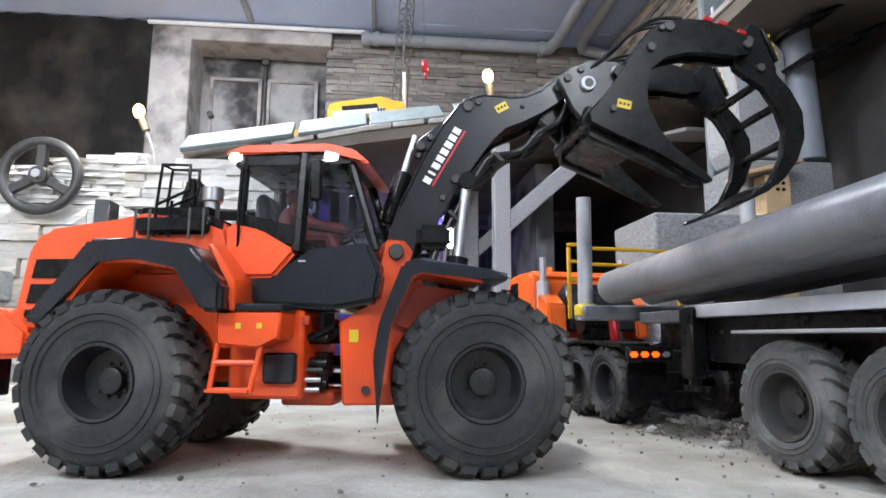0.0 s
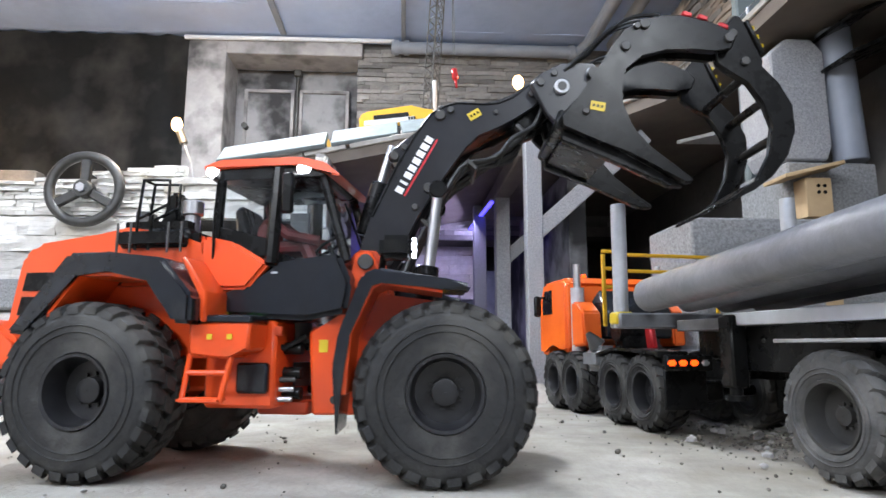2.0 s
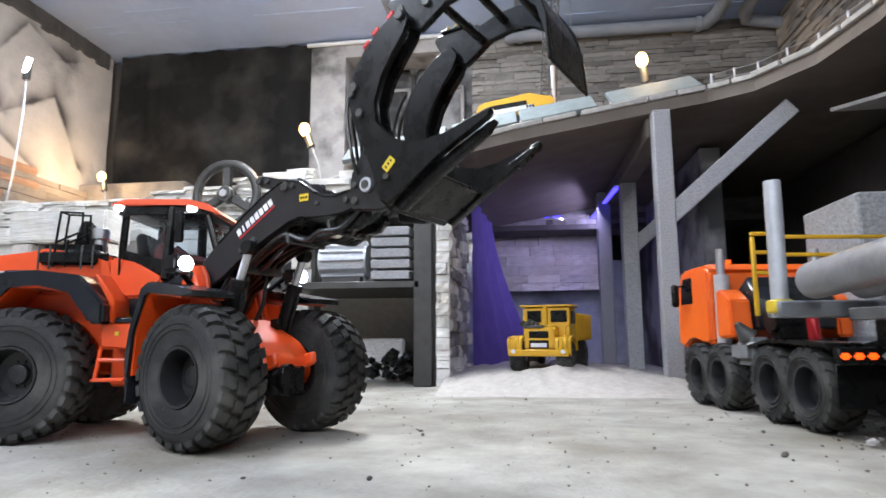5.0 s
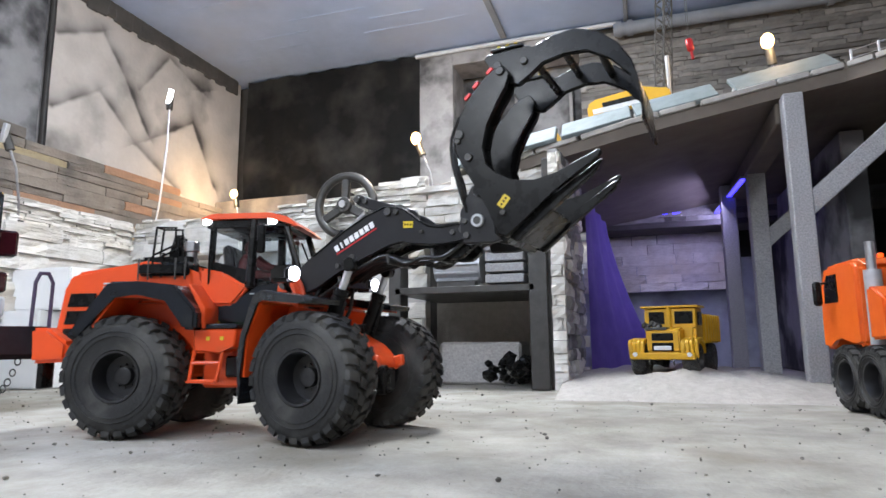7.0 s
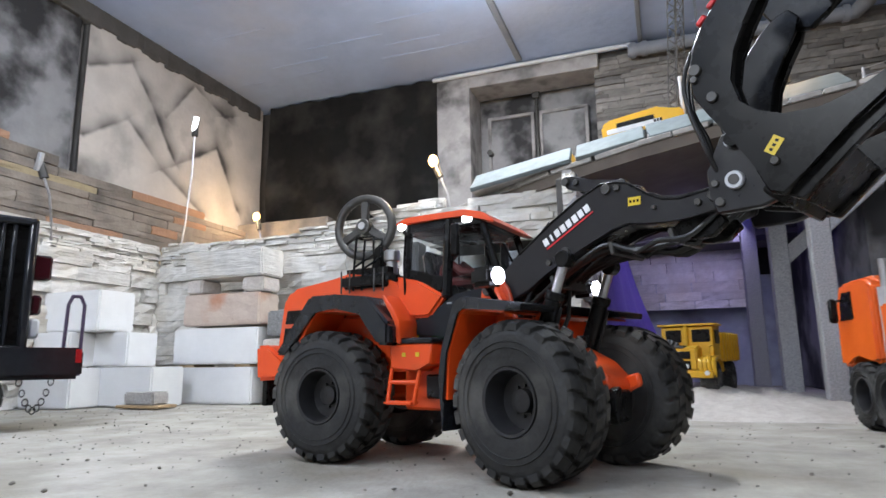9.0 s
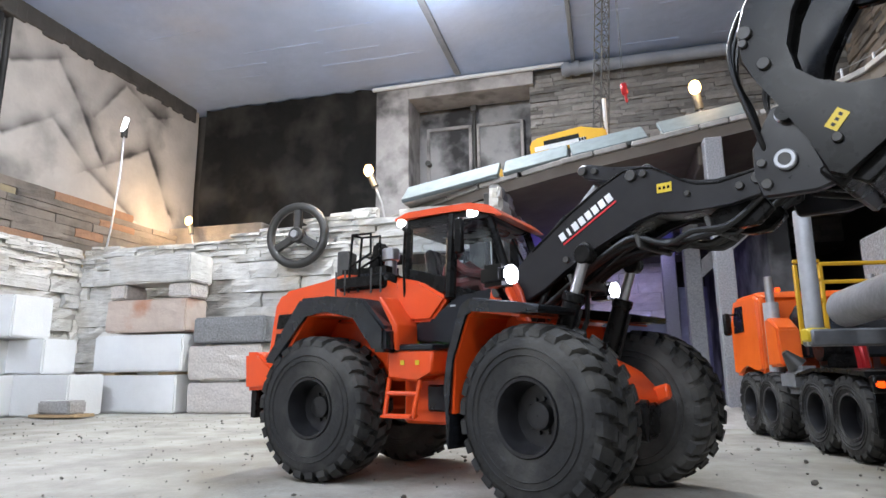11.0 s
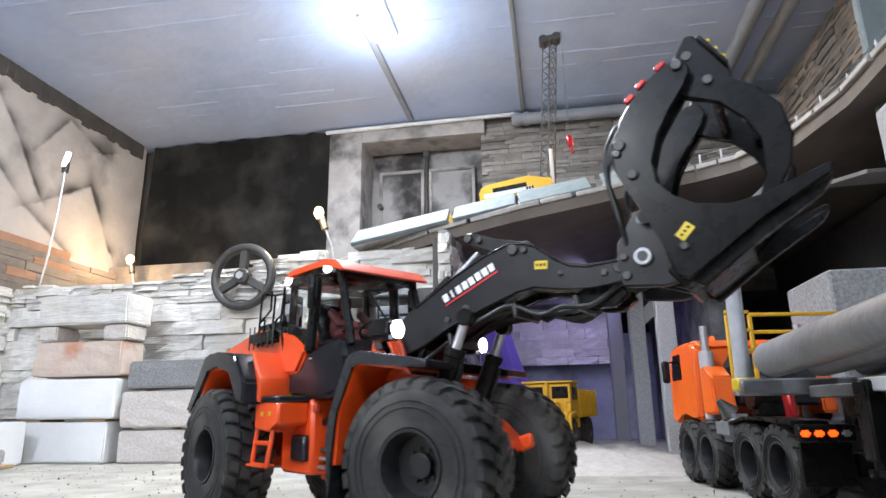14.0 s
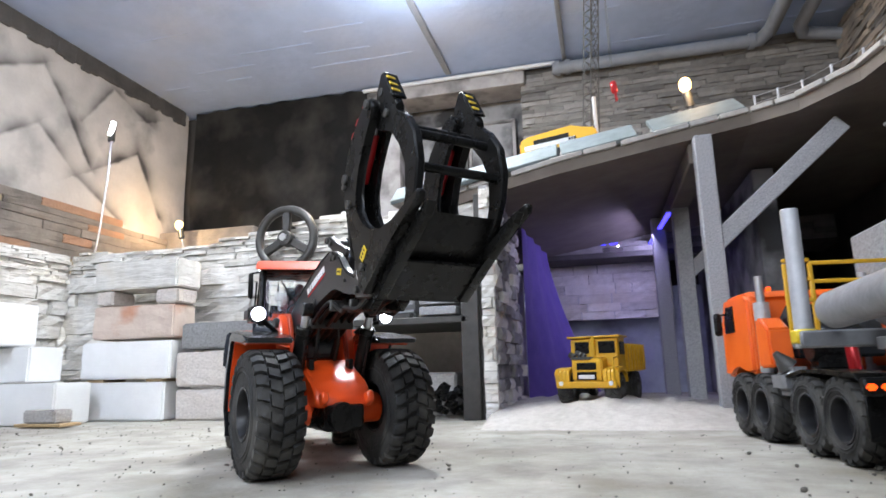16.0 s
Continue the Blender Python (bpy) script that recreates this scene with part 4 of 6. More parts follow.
for s in (-1, 1):
    # side boxes with steps
    bm = B()
    prism(bm, [(0.078, 0.118), (0.128, 0.118), (0.127, 0.097), (0.112, 0.095), (0.112, 0.090), (0.079, 0.093)], s * 0.050, s * 0.082, 0.002)
    stp = part("side_box", bm, "orange", loader)
    bm = B()
    box(bm, (0.103, s * 0.0664, 0.1205), (0.052, 0.034, 0.006), 0.0015)
    part("cover", bm, "charcoal", stp)
    for xx in (0.112, 0.096):
        bm = B()
        box(bm, (xx, s * 0.0826, 0.107), (0.0042, 0.0006, 0.0042))
        part("sticker", bm, "brightyellow", stp)
    bm = B()
    tube(bm, [(0.079, s * 0.078, 0.094), (0.075, s * 0.080, 0.060), (0.106, s * 0.080, 0.060), (0.112, s * 0.078, 0.092)], 0.0022, 8)
    tube(bm, [(0.077, s * 0.079, 0.080), (0.109, s * 0.079, 0.080)], 0.0022, 8)
    box(bm, (0.09, s * 0.079, 0.060), (0.032, 0.014, 0.002))
    part("step", bm, "orange", loader)
    bm = B()
    box(bm, (0.118, s * 0.052, 0.075), (0.026, 0.008, 0.024), 0.002)
    part("hatch", bm, "charcoal", loader)
    # rear fender
    arch = [(-0.062, 0.110), (-0.015, 0.171), (0.021, 0.171), (0.064, 0.166), (0.089, 0.138), (0.089, 0.116), (0.074, 0.117), (0.066, 0.136), (0.055, 0.151), (0.020, 0.156), (-0.007, 0.156), (-0.044, 0.108)]
    bm = B()
    prism(bm, arch, s * 0.046, s * 0.101, 0.003, 2)
    part("rear_fender", bm, "charcoal", loader)
    bm = B()
    prism(bm, [(-0.044, 0.1075), (-0.007, 0.1555), (0.020, 0.1555), (0.055, 0.1505), (0.066, 0.1355), (0.063, 0.1345), (0.053, 0.1480), (0.020, 0.1530), (-0.006, 0.1530), (-0.041, 0.1060)], s * 0.046, s * 0.0965)
    part("fender_liner", bm, "orange", loader)
    bm = B()
    prism(bm, [(-0.05, 0.09), (-0.01, 0.150), (0.055, 0.150), (0.075, 0.12), (0.075, 0.09)], s * 0.040, s * 0.048, 0.001)
    part("wheel_arch", bm, "orange", loader)
    bm = B()
    prism(bm, [(0.0885, 0.118), (0.0885, 0.140), (0.0700, 0.1665), (0.0730, 0.1690), (0.0935, 0.1415), (0.0935, 0.118)], s * 0.048, s * 0.086, 0.0015)
    part("front_panel", bm, "orange", loader)
# cab: floor, posts, roof, glass, seat and a plain driver figure
bm = B()
prism(bm, [(0.076, 0.144), (0.112, 0.144), (0.131, 0.167), (0.186, 0.174), (0.197, 0.150), (0.193, 0.126), (0.160, 0.120), (0.084, 0.124)], -0.054, 0.054, 0.004, 2)
cab_base = part("cab_base", bm, "charcoal", loader)
for s in (-1, 1):
    bm = B()
    prism(bm, [(0.070, 0.145), (0.111, 0.145), (0.129, 0.166), (0.098, 0.184), (0.071, 0.190)], s * 0.046, s * 0.0575, 0.003, 2)
    part("cab_corner", bm, "orange", loader)
bm = B()
prism(bm, [(0.064, 0.250), (0.080, 0.2555), (0.150, 0.2555), (0.172, 0.250), (0.186, 0.238), (0.178, 0.2385), (0.150, 0.2500), (0.066, 0.2475)], -0.053, 0.053, 0.0016, 2)
roof = part("cab_roof", bm, "orange", loader)
bm = B()
prism(bm, [(0.072, 0.2475), (0.150, 0.2500), (0.172, 0.2410), (0.168, 0.2380), (0.072, 0.2380)], -0.0490, 0.0490, 0.001)
part("headliner", bm, "black", loader)
posts = {"rear": ((0.078, 0.048, 0.165), (0.080, 0.046, 0.246)), "middle": ((0.129, 0.0525, 0.166), (0.131, 0.047, 0.247)), "front": ((0.190, 0.044, 0.168), (0.166, 0.044, 0.247))}
for s in (-1, 1):
    for nm, (a, b) in posts.items():
        bm = B()
        cyl(bm, (a[0], s * a[1], a[2]), (b[0], s * b[1], b[2]), 0.0042 if nm != "middle" else 0.0055, 8)
        part("cab_post", bm, "black", loader)
    # side windows, recessed, and door lower panel
    bm = B()
    prism(bm, [(0.083, 0.172), (0.127, 0.172), (0.129, 0.186), (0.083, 0.198)], s * 0.049, s * 0.0525, 0.001)
    part("door_panel", bm, "black", loader)
    bm = B()
    prism(bm, [(0.083, 0.197), (0.129, 0.186), (0.130, 0.244), (0.083, 0.244)], s * 0.0485, s * 0.0495)
    part("side_window", bm, "glass", loader).visible_shadow = False
    bm = B()
    prism(bm, [(0.135, 0.168), (0.162, 0.163), (0.183, 0.176), (0.160, 0.243), (0.135, 0.243)], s * 0.0475, s * 0.0485)
    part("door_window", bm, "glass", loader).visible_shadow = False
    bm = B()
    box(bm, (0.145, s * 0.062, 0.222), (0.010, 0.006, 0.034), 0.002)
    tube(bm, [(0.150, s * 0.050, 0.240), (0.148, s * 0.062, 0.238)], 0.0014, 6)
    part("mirror", bm, "black", loader)
    for x, sx in ((0.153, 0.011), (0.165, 0.008)):
        bm = B()
        box(bm, (x, s * (0.0465 if x < 0.16 else 0.040), 0.2455 if x < 0.16 else 0.2435), (sx, 0.012, 0.008), 0.002)
        part("roof_lamp", bm, "white_light", loader)
    bm = B()
    box(bm, (0.072, s * 0.046, 0.2465), (0.010, 0.012, 0.008), 0.002)
    part("roof_lamp", bm, "white_light", loader)
bm = B()
a = [bm.verts.new(p) for p in ((0.189, -0.042, 0.172), (0.189, 0.042, 0.172), (0.166, 0.042, 0.246), (0.166, -0.042, 0.246))]
bm.faces.new(a)
part("windscreen", bm, "glass", loader).visible_shadow = False
bm = B()
tube(bm, [(0.191, 0.01, 0.176), (0.180, -0.02, 0.222)], 0.0012, 6)
part("wiper", bm, "black", loader)
bm = B()
box(bm, (0.105, 0, 0.172), (0.036, 0.040, 0.02), 0.004)
box(bm, (0.086, 0, 0.198), (0.012, 0.038, 0.05), 0.004, (0, -8, 0))
part("seat", bm, "black", loader)
bm = B()
lathe(bm, [(0.013 + 0.0015 * math.cos(q), 0.0015 * math.sin(q)) for q in (0, 1.57, 3.14, 4.71)], 20, "z")
bmesh.ops.transform(bm, matrix=pose(0.160, 0, 0.188, 0, -35, 0), verts=bm.verts)
cyl(bm, (0.160, 0, 0.188), (0.172, 0, 0.165), 0.002, 8)
part("steering_wheel", bm, "black", loader)
bm = B()
ball(bm, (0.104, 0, 0.196), 0.0155, 2, (0.7, 1, 1.2))
ball(bm, (0.107, 0, 0.2215), 0.0080, 2, (1, 0.9, 1.15))
for s in (-1, 1):
    tube(bm, [(0.110, s * 0.018, 0.210), (0.130, s * 0.020, 0.195), (0.155, s * 0.012, 0.191)], 0.0045, 8)
    tube(bm, [(0.112, s * 0.009, 0.186), (0.142, s * 0.010, 0.186), (0.152, s * 0.010, 0.165)], 0.0060, 8)
part("driver_figure", bm, "figure", loader, "plain red-shirted driver figure")
for s in (-1, 1):
    bm = B()
    box(bm, (-0.052, s * 0.0451, 0.1745), (0.010, 0.0008, 0.0022), 0.0003)
    box(bm, (-0.052, s * 0.0451, 0.1700), (0.010, 0.0008, 0.0022), 0.0003)
    part("hood_catch", bm, "alu", hood)
    bm = B()
    tube(bm, [(0.081, s * 0.0565, 0.170), (0.083, s * 0.0620, 0.200), (0.084, s * 0.0600, 0.236)], 0.0013, 6)
    part("grab_rail", bm, "black", loader)
    bm = B()
    box(bm, (0.1330, s * 0.0540, 0.1585), (0.006, 0.0012, 0.0016), 0.0004)
    part("door_handle", bm, "alu", loader)
# exhaust, intake, railing and air box on the hood
bm = B()
cyl(bm, (0.044, -0.028, 0.195), (0.044, -0.028, 0.214), 0.0066, 16)
cyl(bm, (0.044, -0.028, 0.213), (0.044, -0.028, 0.226), 0.0092, 18, bev=0.001)
part("intake_pipe", bm, "steel", loader)
bm = B()
box(bm, (0.020, -0.032, 0.190), (0.080, 0.044, 0.032), 0.011, seg=3)
airbox = part("air_box", bm, "black", loader)
for x in (-0.008, 0.004, 0.038, 0.050):
    bm = B()
    box(bm, (x, -0.0540, 0.190), (0.0022, 0.0014, 0.026), 0.0005)
    part("clamp_band", bm, "castiron", airbox)
bm = B()
prism(bm, [(0.010, 0.203), (0.030, 0.203), (0.028, 0.236), (0.018, 0.236)], -0.026, -0.008, 0.003, 2)
part("exhaust_pipe", bm, "black", loader)
bm = B()
for y in (-0.050, -0.034):
    tube(bm, [(0.006, y, 0.180), (0.007, y, 0.207), (0.010, y, 0.241), (0.034, y, 0.240), (0.034, y, 0.219), (0.007, y, 0.207)], 0.0013, 6)
tube(bm, [(0.010, -0.050, 0.241), (0.010, -0.034, 0.241)], 0.0013, 6)
tube(bm, [(0.018, -0.050, 0.180), (0.020, -0.050, 0.210)], 0.0013, 6)
part("railing", bm, "black", loader)
bm = B()
for i, x in enumerate((0.094, 0.112, 0.117, 0.122)):
    box(bm, (x, -0.052, 0.1225), (0.003, 0.003, 0.0022))
part("green_diode", bm, "green_light", loader)
# hydraulics at the joint
bm = B()
for z in (0.062, 0.078, 0.098):
    for s in (-1, 1):
        cyl(bm, (0.118, s * 0.030, z), (0.150, s * 0.030, z), 0.005, 12)
for i in range(4):
    tube(bm, [(0.12, -0.035 + 0.018 * i, 0.11), (0.137, -0.038 + 0.018 * i, 0.098), (0.155, -0.035 + 0.018 * i, 0.108)], 0.0022, 6)
part("joint_valve", bm, "black", loader)
bm = B()
box(bm, (0.132, 0, 0.050), (0.044, 0.050, 0.012), 0.002)
part("lower_hinge", bm, "darkorange", loader)
bm = B()
for z in (0.066, 0.100):
    cyl(bm, (0.135, 0, z), (0.135, 0, z + 0.020), 0.011, 16)
part("hinge_pin", bm, "castiron", loader)
for s in (-1, 1):
    for i, z in enumerate((0.058, 0.0655, 0.073)):
        bm = B()
        cyl(bm, (0.124, s * 0.042, z), (0.146, s * (0.040 - 0.003 * i), z), 0.0022, 10)
        part("steel_fitting", bm, "steel" if i < 2 else "castiron", loader)
    bm = B()
    box(bm, (0.128, s * 0.046, 0.112), (0.022, 0.006, 0.008), 0.001)
    part("pipe_guard", bm, "darkorange", loader)
rear_wheels = [wheel(loader, (0, s * 0.075, TYRE_R), s, 0.135, 0.052, 26, "loader", lug_h=0.0046) for s in (-1, 1)]

# front frame (own space: the joint at 0)
front = thing("front_frame", "", "")
front.parent = loader
bm = B()
for s in (-1, 1):
    prism(bm, [(0.018, 0.112), (0.046, 0.125), (0.052, 0.176), (0.066, 0.178), (0.080, 0.150), (0.090, 0.110), (0.100, 0.070), (0.090, 0.046), (0.022, 0.046)], s * 0.030, s * 0.046, 0.002)
box(bm, (0.070, 0, 0.080), (0.09, 0.062, 0.060), 0.004)
cyl(bm, (0.127, -0.055, 0.0665), (0.127, 0.055, 0.0665), 0.017, 16)
prism(bm, [(0.06, 0.12), (0.10, 0.122), (0.150, 0.098), (0.168, 0.080), (0.168, 0.070), (0.10, 0.072)], -0.033, 0.033, 0.003)
body_f = part("front_body", bm, "orange", front)
for s in (-1, 1):
    for x, z in ((0.060, 0.168), (0.040, 0.058), (0.085, 0.060)):
        bm = B()
        cyl(bm, (x, s * 0.045, z), (x, s * 0.049, z), 0.0035, 10)
        part("bolt", bm, "castiron", body_f)
    bm = B()
    box(bm, (0.030, s * 0.0465, 0.10), (0.007, 0.0006, 0.010))
    part("sticker", bm, "brightyellow", body_f)
    bm = B()
    prism(bm, [(0.162, 0.084), (0.176, 0.088), (0.178, 0.076), (0.164, 0.070)], s * 0.022, s * 0.030, 0.002)
    part("tow_eye", bm, "orange", body_f)
    # fender
    bm = B()
    prism(bm, [(0.066, 0.152), (0.078, 0.157), (0.128, 0.149), (0.146, 0.145), (0.145, 0.140), (0.125, 0.141), (0.080, 0.148), (0.072, 0.145), (0.056, 0.108), (0.053, 0.066), (0.050, 0.036), (0.046, 0.085), (0.050, 0.110)], s * 0.050, s * 0.103, 0.0025, 2)
    part("front_fender", bm, "charcoal", front)
    bm = B()
    prism(bm, [(0.0715, 0.1445), (0.080, 0.1475), (0.125, 0.1405), (0.125, 0.1385), (0.081, 0.1450), (0.074, 0.1415), (0.0590, 0.108), (0.0560, 0.066), (0.0532, 0.066), (0.0562, 0.108)], s * 0.050, s * 0.0985)
    part("fender_liner", bm, "orange", front)
    bm = B()
    prism(bm, [(0.064, 0.110), (0.080, 0.141), (0.120, 0.136), (0.085, 0.10)], s * 0.048, s * 0.052)
    part("fender_plate", bm, "orange", front)
    # head lamp on a stalk
    bm = B()
    tube(bm, [(0.075, s * 0.050, 0.155), (0.080, s * 0.072, 0.172)], 0.003, 8)
    box(bm, (0.090, s * 0.080, 0.1745), (0.026, 0.022, 0.018), 0.004, seg=2)
    hl = part("head_lamp", bm, "black", front)
    bm = B()
    cyl(bm, (0.102, s * 0.080, 0.1745), (0.1046, s * 0.080, 0.1745), 0.0078, 18)
    part("lens", bm, "head_light", hl)
bm = B()
cyl(bm, (0.12, -0.02, 0.062), (0.172, -0.004, 0.060), 0.016, 14)
box(bm, (0.145, 0, 0.060), (0.05, 0.045, 0.030), 0.004)
part("axle_housing", bm, "black", front)
# tower, pins and pipes in front of the cab
for s in (-1, 1):
    bm = B()
    prism(bm, [(0.050, 0.120), (0.048, 0.172), (0.056, 0.180), (0.070, 0.179), (0.078, 0.168), (0.092, 0.120)], s * 0.0315, s * 0.0365, 0.0012)
    part("tower_plate", bm, "darkorange", front)
    bm = B()
    cyl(bm, (0.0625, s * 0.030, 0.168), (0.0625, s * 0.0505, 0.168), 0.0065, 16, bev=0.0008)
    part("hinge_pin", bm, "castiron", front)
    bm = B()
    tube(bm, [(0.070, s * 0.020, 0.125), (0.085, s * 0.022, 0.150), (0.098, s * 0.020, 0.172), (0.090, s * 0.014, 0.186)], 0.0026, 8)
    part("hose", bm, "hoserubber", front)
    bm = B()
    tube(bm, [(0.095, s * 0.012, 0.110), (0.112, s * 0.013, 0.140), (0.116, s * 0.012, 0.170)], 0.0022, 8)
    part("hose", bm, "hoserubber", front)
    bm = B()
    cyl(bm, (0.104, s * 0.028, 0.082), (0.104, s * 0.049, 0.082), 0.0080, 16, bev=0.001)
    part("lift_pin", bm, "castiron", front)
    bm = B()
    box(bm, (0.120, s * 0.024, 0.1165), (0.012, 0.006, 0.012), 0.001)
    part("bracket", bm, "black", front)
front_wheels = [wheel(loader, (JOINT + 0.127, s * 0.075, TYRE_R), s, 0.135, 0.052, 26, "loader", lug_h=0.0046) for s in (-1, 1)]

# boom, in its own space
boom = thing("boom", "", "")
boom.parent = loader
BOOM_SIDE = [(0.072, 0.002), (0.076, 0.014), (0.090, 0.022), (0.113, 0.034), (0.1355, 0.0425), (0.158, 0.051), (0.190, 0.0605), (0.214, 0.0645), (0.228, 0.061), (0.2375, 0.056), (0.246, 0.047), (0.254, 0.038),
             (0.264, 0.030), (0.278, 0.0245), (0.298, 0.0225), (0.312, 0.022), (0.318, 0.014), (0.313, 0.004), (0.300, 0.003), (0.282, 0.005), (0.264, 0.0085), (0.247, 0.0125), (0.230, 0.0215), (0.214, 0.0215),
             (0.198, 0.0175), (0.170, 0.0125), (0.140, 0.005), (0.117, -0.004), (0.095, -0.008), (0.078, -0.006)]
for s in (-1, 1):
    bm = B()
    prism(bm, BOOM_SIDE, s * 0.022, s * 0.029, 0.0012)
    plate = part("boom_plate", bm, "boompaint", boom)
    for x, z, r in ((0.0835, 0.0051, 0.0062), (0.219, 0.0565, 0.0048), (0.229, 0.0535, 0.0032), (0.145, 0.013, 0.003), (0.165, 0.017, 0.0045), (0.303, 0.0145, 0.0042), (0.291, 0.0140, 0.003), (0.256, 0.024, 0.0022)):
        bm = B()
        cyl(bm, (x, s * 0.0285, z), (x, s * 0.0315, z), r, 12, bev=0.0006)
        part("bolt", bm, "castiron", plate)
    # stiffening strip welded along the upper edge
    bm = B()
    for (xa, za), (xb, zb) in zip(BOOM_SIDE[3:15], BOOM_SIDE[4:16]):
        cyl(bm, (xa, s * 0.0292, za - 0.0016), (xb, s * 0.0292, zb - 0.0016), 0.0009, 6)
    part("weld_seam", bm, "black", plate)
    bm = B()
    box(bm, (0.2410, s * 0.0293, 0.0360), (0.0115, 0.0006, 0.0072), 0, (0, 14, 0))
    part("sticker", bm, "brightyellow", plate)
    for dx in (-0.0032, 0.0, 0.0032):
        bm = B()
        box(bm, (0.2410 + dx, s * 0.0297, 0.0360 - dx * 0.25), (0.0018, 0.0004, 0.0022), 0, (0, 14, 0))
        part("sticker_mark", bm, "black", plate)
    # the maker's name, drawn as plain white bars, with a red line under it
    for i in range(8):
        x, z = 0.1440 + 0.0071 * i, 0.0325 + 0.00204 * i
        bm = B()
        box(bm, (0.0024, 0, 0), (0.0054 if i != 1 else 0.0022, 0.0006, 0.0070))
        bmesh.ops.transform(bm, matrix=pose(x, s * 0.0294, z, 0, -16, 0), verts=bm.verts)
        part("white_bar", bm, "lettering", plate, smooth=False)
    bm = B()
    box(bm, (0.1735, s * 0.0294, 0.0345), (0.058, 0.0006, 0.0015), 0, (0, -16, 0))
    part("red_underline", bm, "redline", plate)
bm = B()
prism(bm, [(0.09, 0.002), (0.12, 0.022), (0.165, 0.042), (0.205, 0.050), (0.228, 0.046), (0.246, 0.028), (0.285, 0.014), (0.262, 0.012), (0.218, 0.026), (0.15, 0.014), (0.10, -0.002)], -0.020, 0.020, 0.002)
cyl(bm, (TOOL_PIVOT[0], -0.030, TOOL_PIVOT[1]), (TOOL_PIVOT[0], 0.030, TOOL_PIVOT[1]), 0.006, 14)
cyl(bm, (BOOM_HINGE[0], -0.036, BOOM_HINGE[1]), (BOOM_HINGE[0], 0.036, BOOM_HINGE[1]), 0.006, 14)
part("boom_core", bm, "black", boom)
rnd = random.Random(71)
for k, y in enumerate((-0.024, -0.015, -0.006, 0.004, 0.013, 0.023)):
    sag = rnd.uniform(-0.004, 0.004)
    bm = B()
    tube(bm, [(0.098, y, -0.020 + sag), (0.125, y * 0.9, -0.010), (0.155, y, 0.001 + sag), (0.185, y * 1.05, 0.008), (0.205, y, 0.009 - sag), (0.228, y * 0.9, -0.002 + sag), (0.250, y * 1.1, -0.004 - sag), (0.272, y, -0.006 + sag),
              (0.292, y * 0.9, 0.000), (0.309, y, 0.008)], 0.0030 if k % 2 else 0.0023, 8)
    part("hose", bm, "hoserubber", boom)
for x, z in ((0.142, -0.004), (0.208, 0.006), (0.262, -0.002)):
    bm = B()
    box(bm, (x, 0, z), (0.004, 0.054, 0.012), 0.001)
    part("hose_clamp", bm, "castiron", boom)
for s in (-1, 1):
    bm = B()
    prism(bm, [(0.258, 0.004), (0.276, 0.012), (0.300, 0.006), (0.303, -0.005), (0.290, -0.012), (0.277, -0.010), (0.264, -0.004)], s * 0.010, s * 0.019, 0.001)
    part("link", bm, "black", boom)
bm = B()
cyl(bm, (0.098, 0, 0.032), (0.142, 0, 0.056), 0.0085, 16, bev=0.001)
part("tilt_cylinder", bm, "black", boom)
bm = B()
cyl(bm, (0.138, 0, 0.054), (0.174, 0, 0.074), 0.0036, 12)
part("tilt_rod", bm, "steel", boom)
# lever on the boom's back, turning with the tool
CRANK = (0.2245, 0.0590)
bell_crank = thing("bell_crank", "", "")
bell_crank.parent = loader
for s in (-1, 1):
    bm = B()
    prism(bm, [(-0.064, 0.002), (-0.062, 0.008), (-0.054, 0.009), (-0.030, 0.006), (0.004, 0.007), (0.012, 0.001), (0.018, -0.020), (0.010, -0.024), (0.0, -0.012), (-0.025, -0.006), (-0.056, -0.004)], s * 0.008, s * 0.0150, 0.001)
    lever = part("lever_plate", bm, "boompaint", bell_crank)
    for x, r in ((-0.058, 0.0042), (-0.046, 0.0030), (0.002, 0.0052)):
        bm = B()
        cyl(bm, (x, s * 0.0145, 0.0025), (x, s * 0.0180, 0.0025), r, 12, bev=0.0006)
        part("bolt", bm, "castiron", lever)
bm = B()
cyl(bm, (-0.058, -0.014, 0.0025), (-0.058, 0.014, 0.0025), 0.0032, 12)
part("pin", bm, "steel", bell_crank)
# lift cylinders between the front frame and the boom
LIFT_FOOT, LIFT_EYE = (0.104, 0.082), (0.168, 0.008)
lifts = []
for s in (-1, 1):
    barrel, rod = thing("lift_cylinder", "", ""), thing("lift_rod", "", "")
    barrel.parent = rod.parent = loader
    bm = B()
    cyl(bm, (0, 0, -0.006), (0, 0, 0.080), 0.0080, 18, bev=0.001)
    cyl(bm, (0, 0, 0.076), (0, 0, 0.084), 0.0092, 18, bev=0.001)
    part("barrel", bm, "black", barrel)
    bm = B()
    tube(bm, [(0.009, 0, 0.004), (0.011, 0, 0.03), (0.010, 0, 0.072)], 0.0016, 6)
    part("hose", bm, "hoserubber", barrel)
    bm = B()
    cyl(bm, (0, 0, 0), (0, 0, -0.072), 0.0044, 14)
    part("chromed_rod", bm, "steel", rod)
    bm = B()
    cyl(bm, (0, -0.006, 0), (0, 0.006, 0), 0.0078, 16, bev=0.001)
    part("rod_eye", bm, "black", rod)
    lifts.append((s, barrel, rod))

# grapple (own space: the carrier's steel pin at 0)
grapple = thing("log_grapple", "", "")
grapple.parent = loader
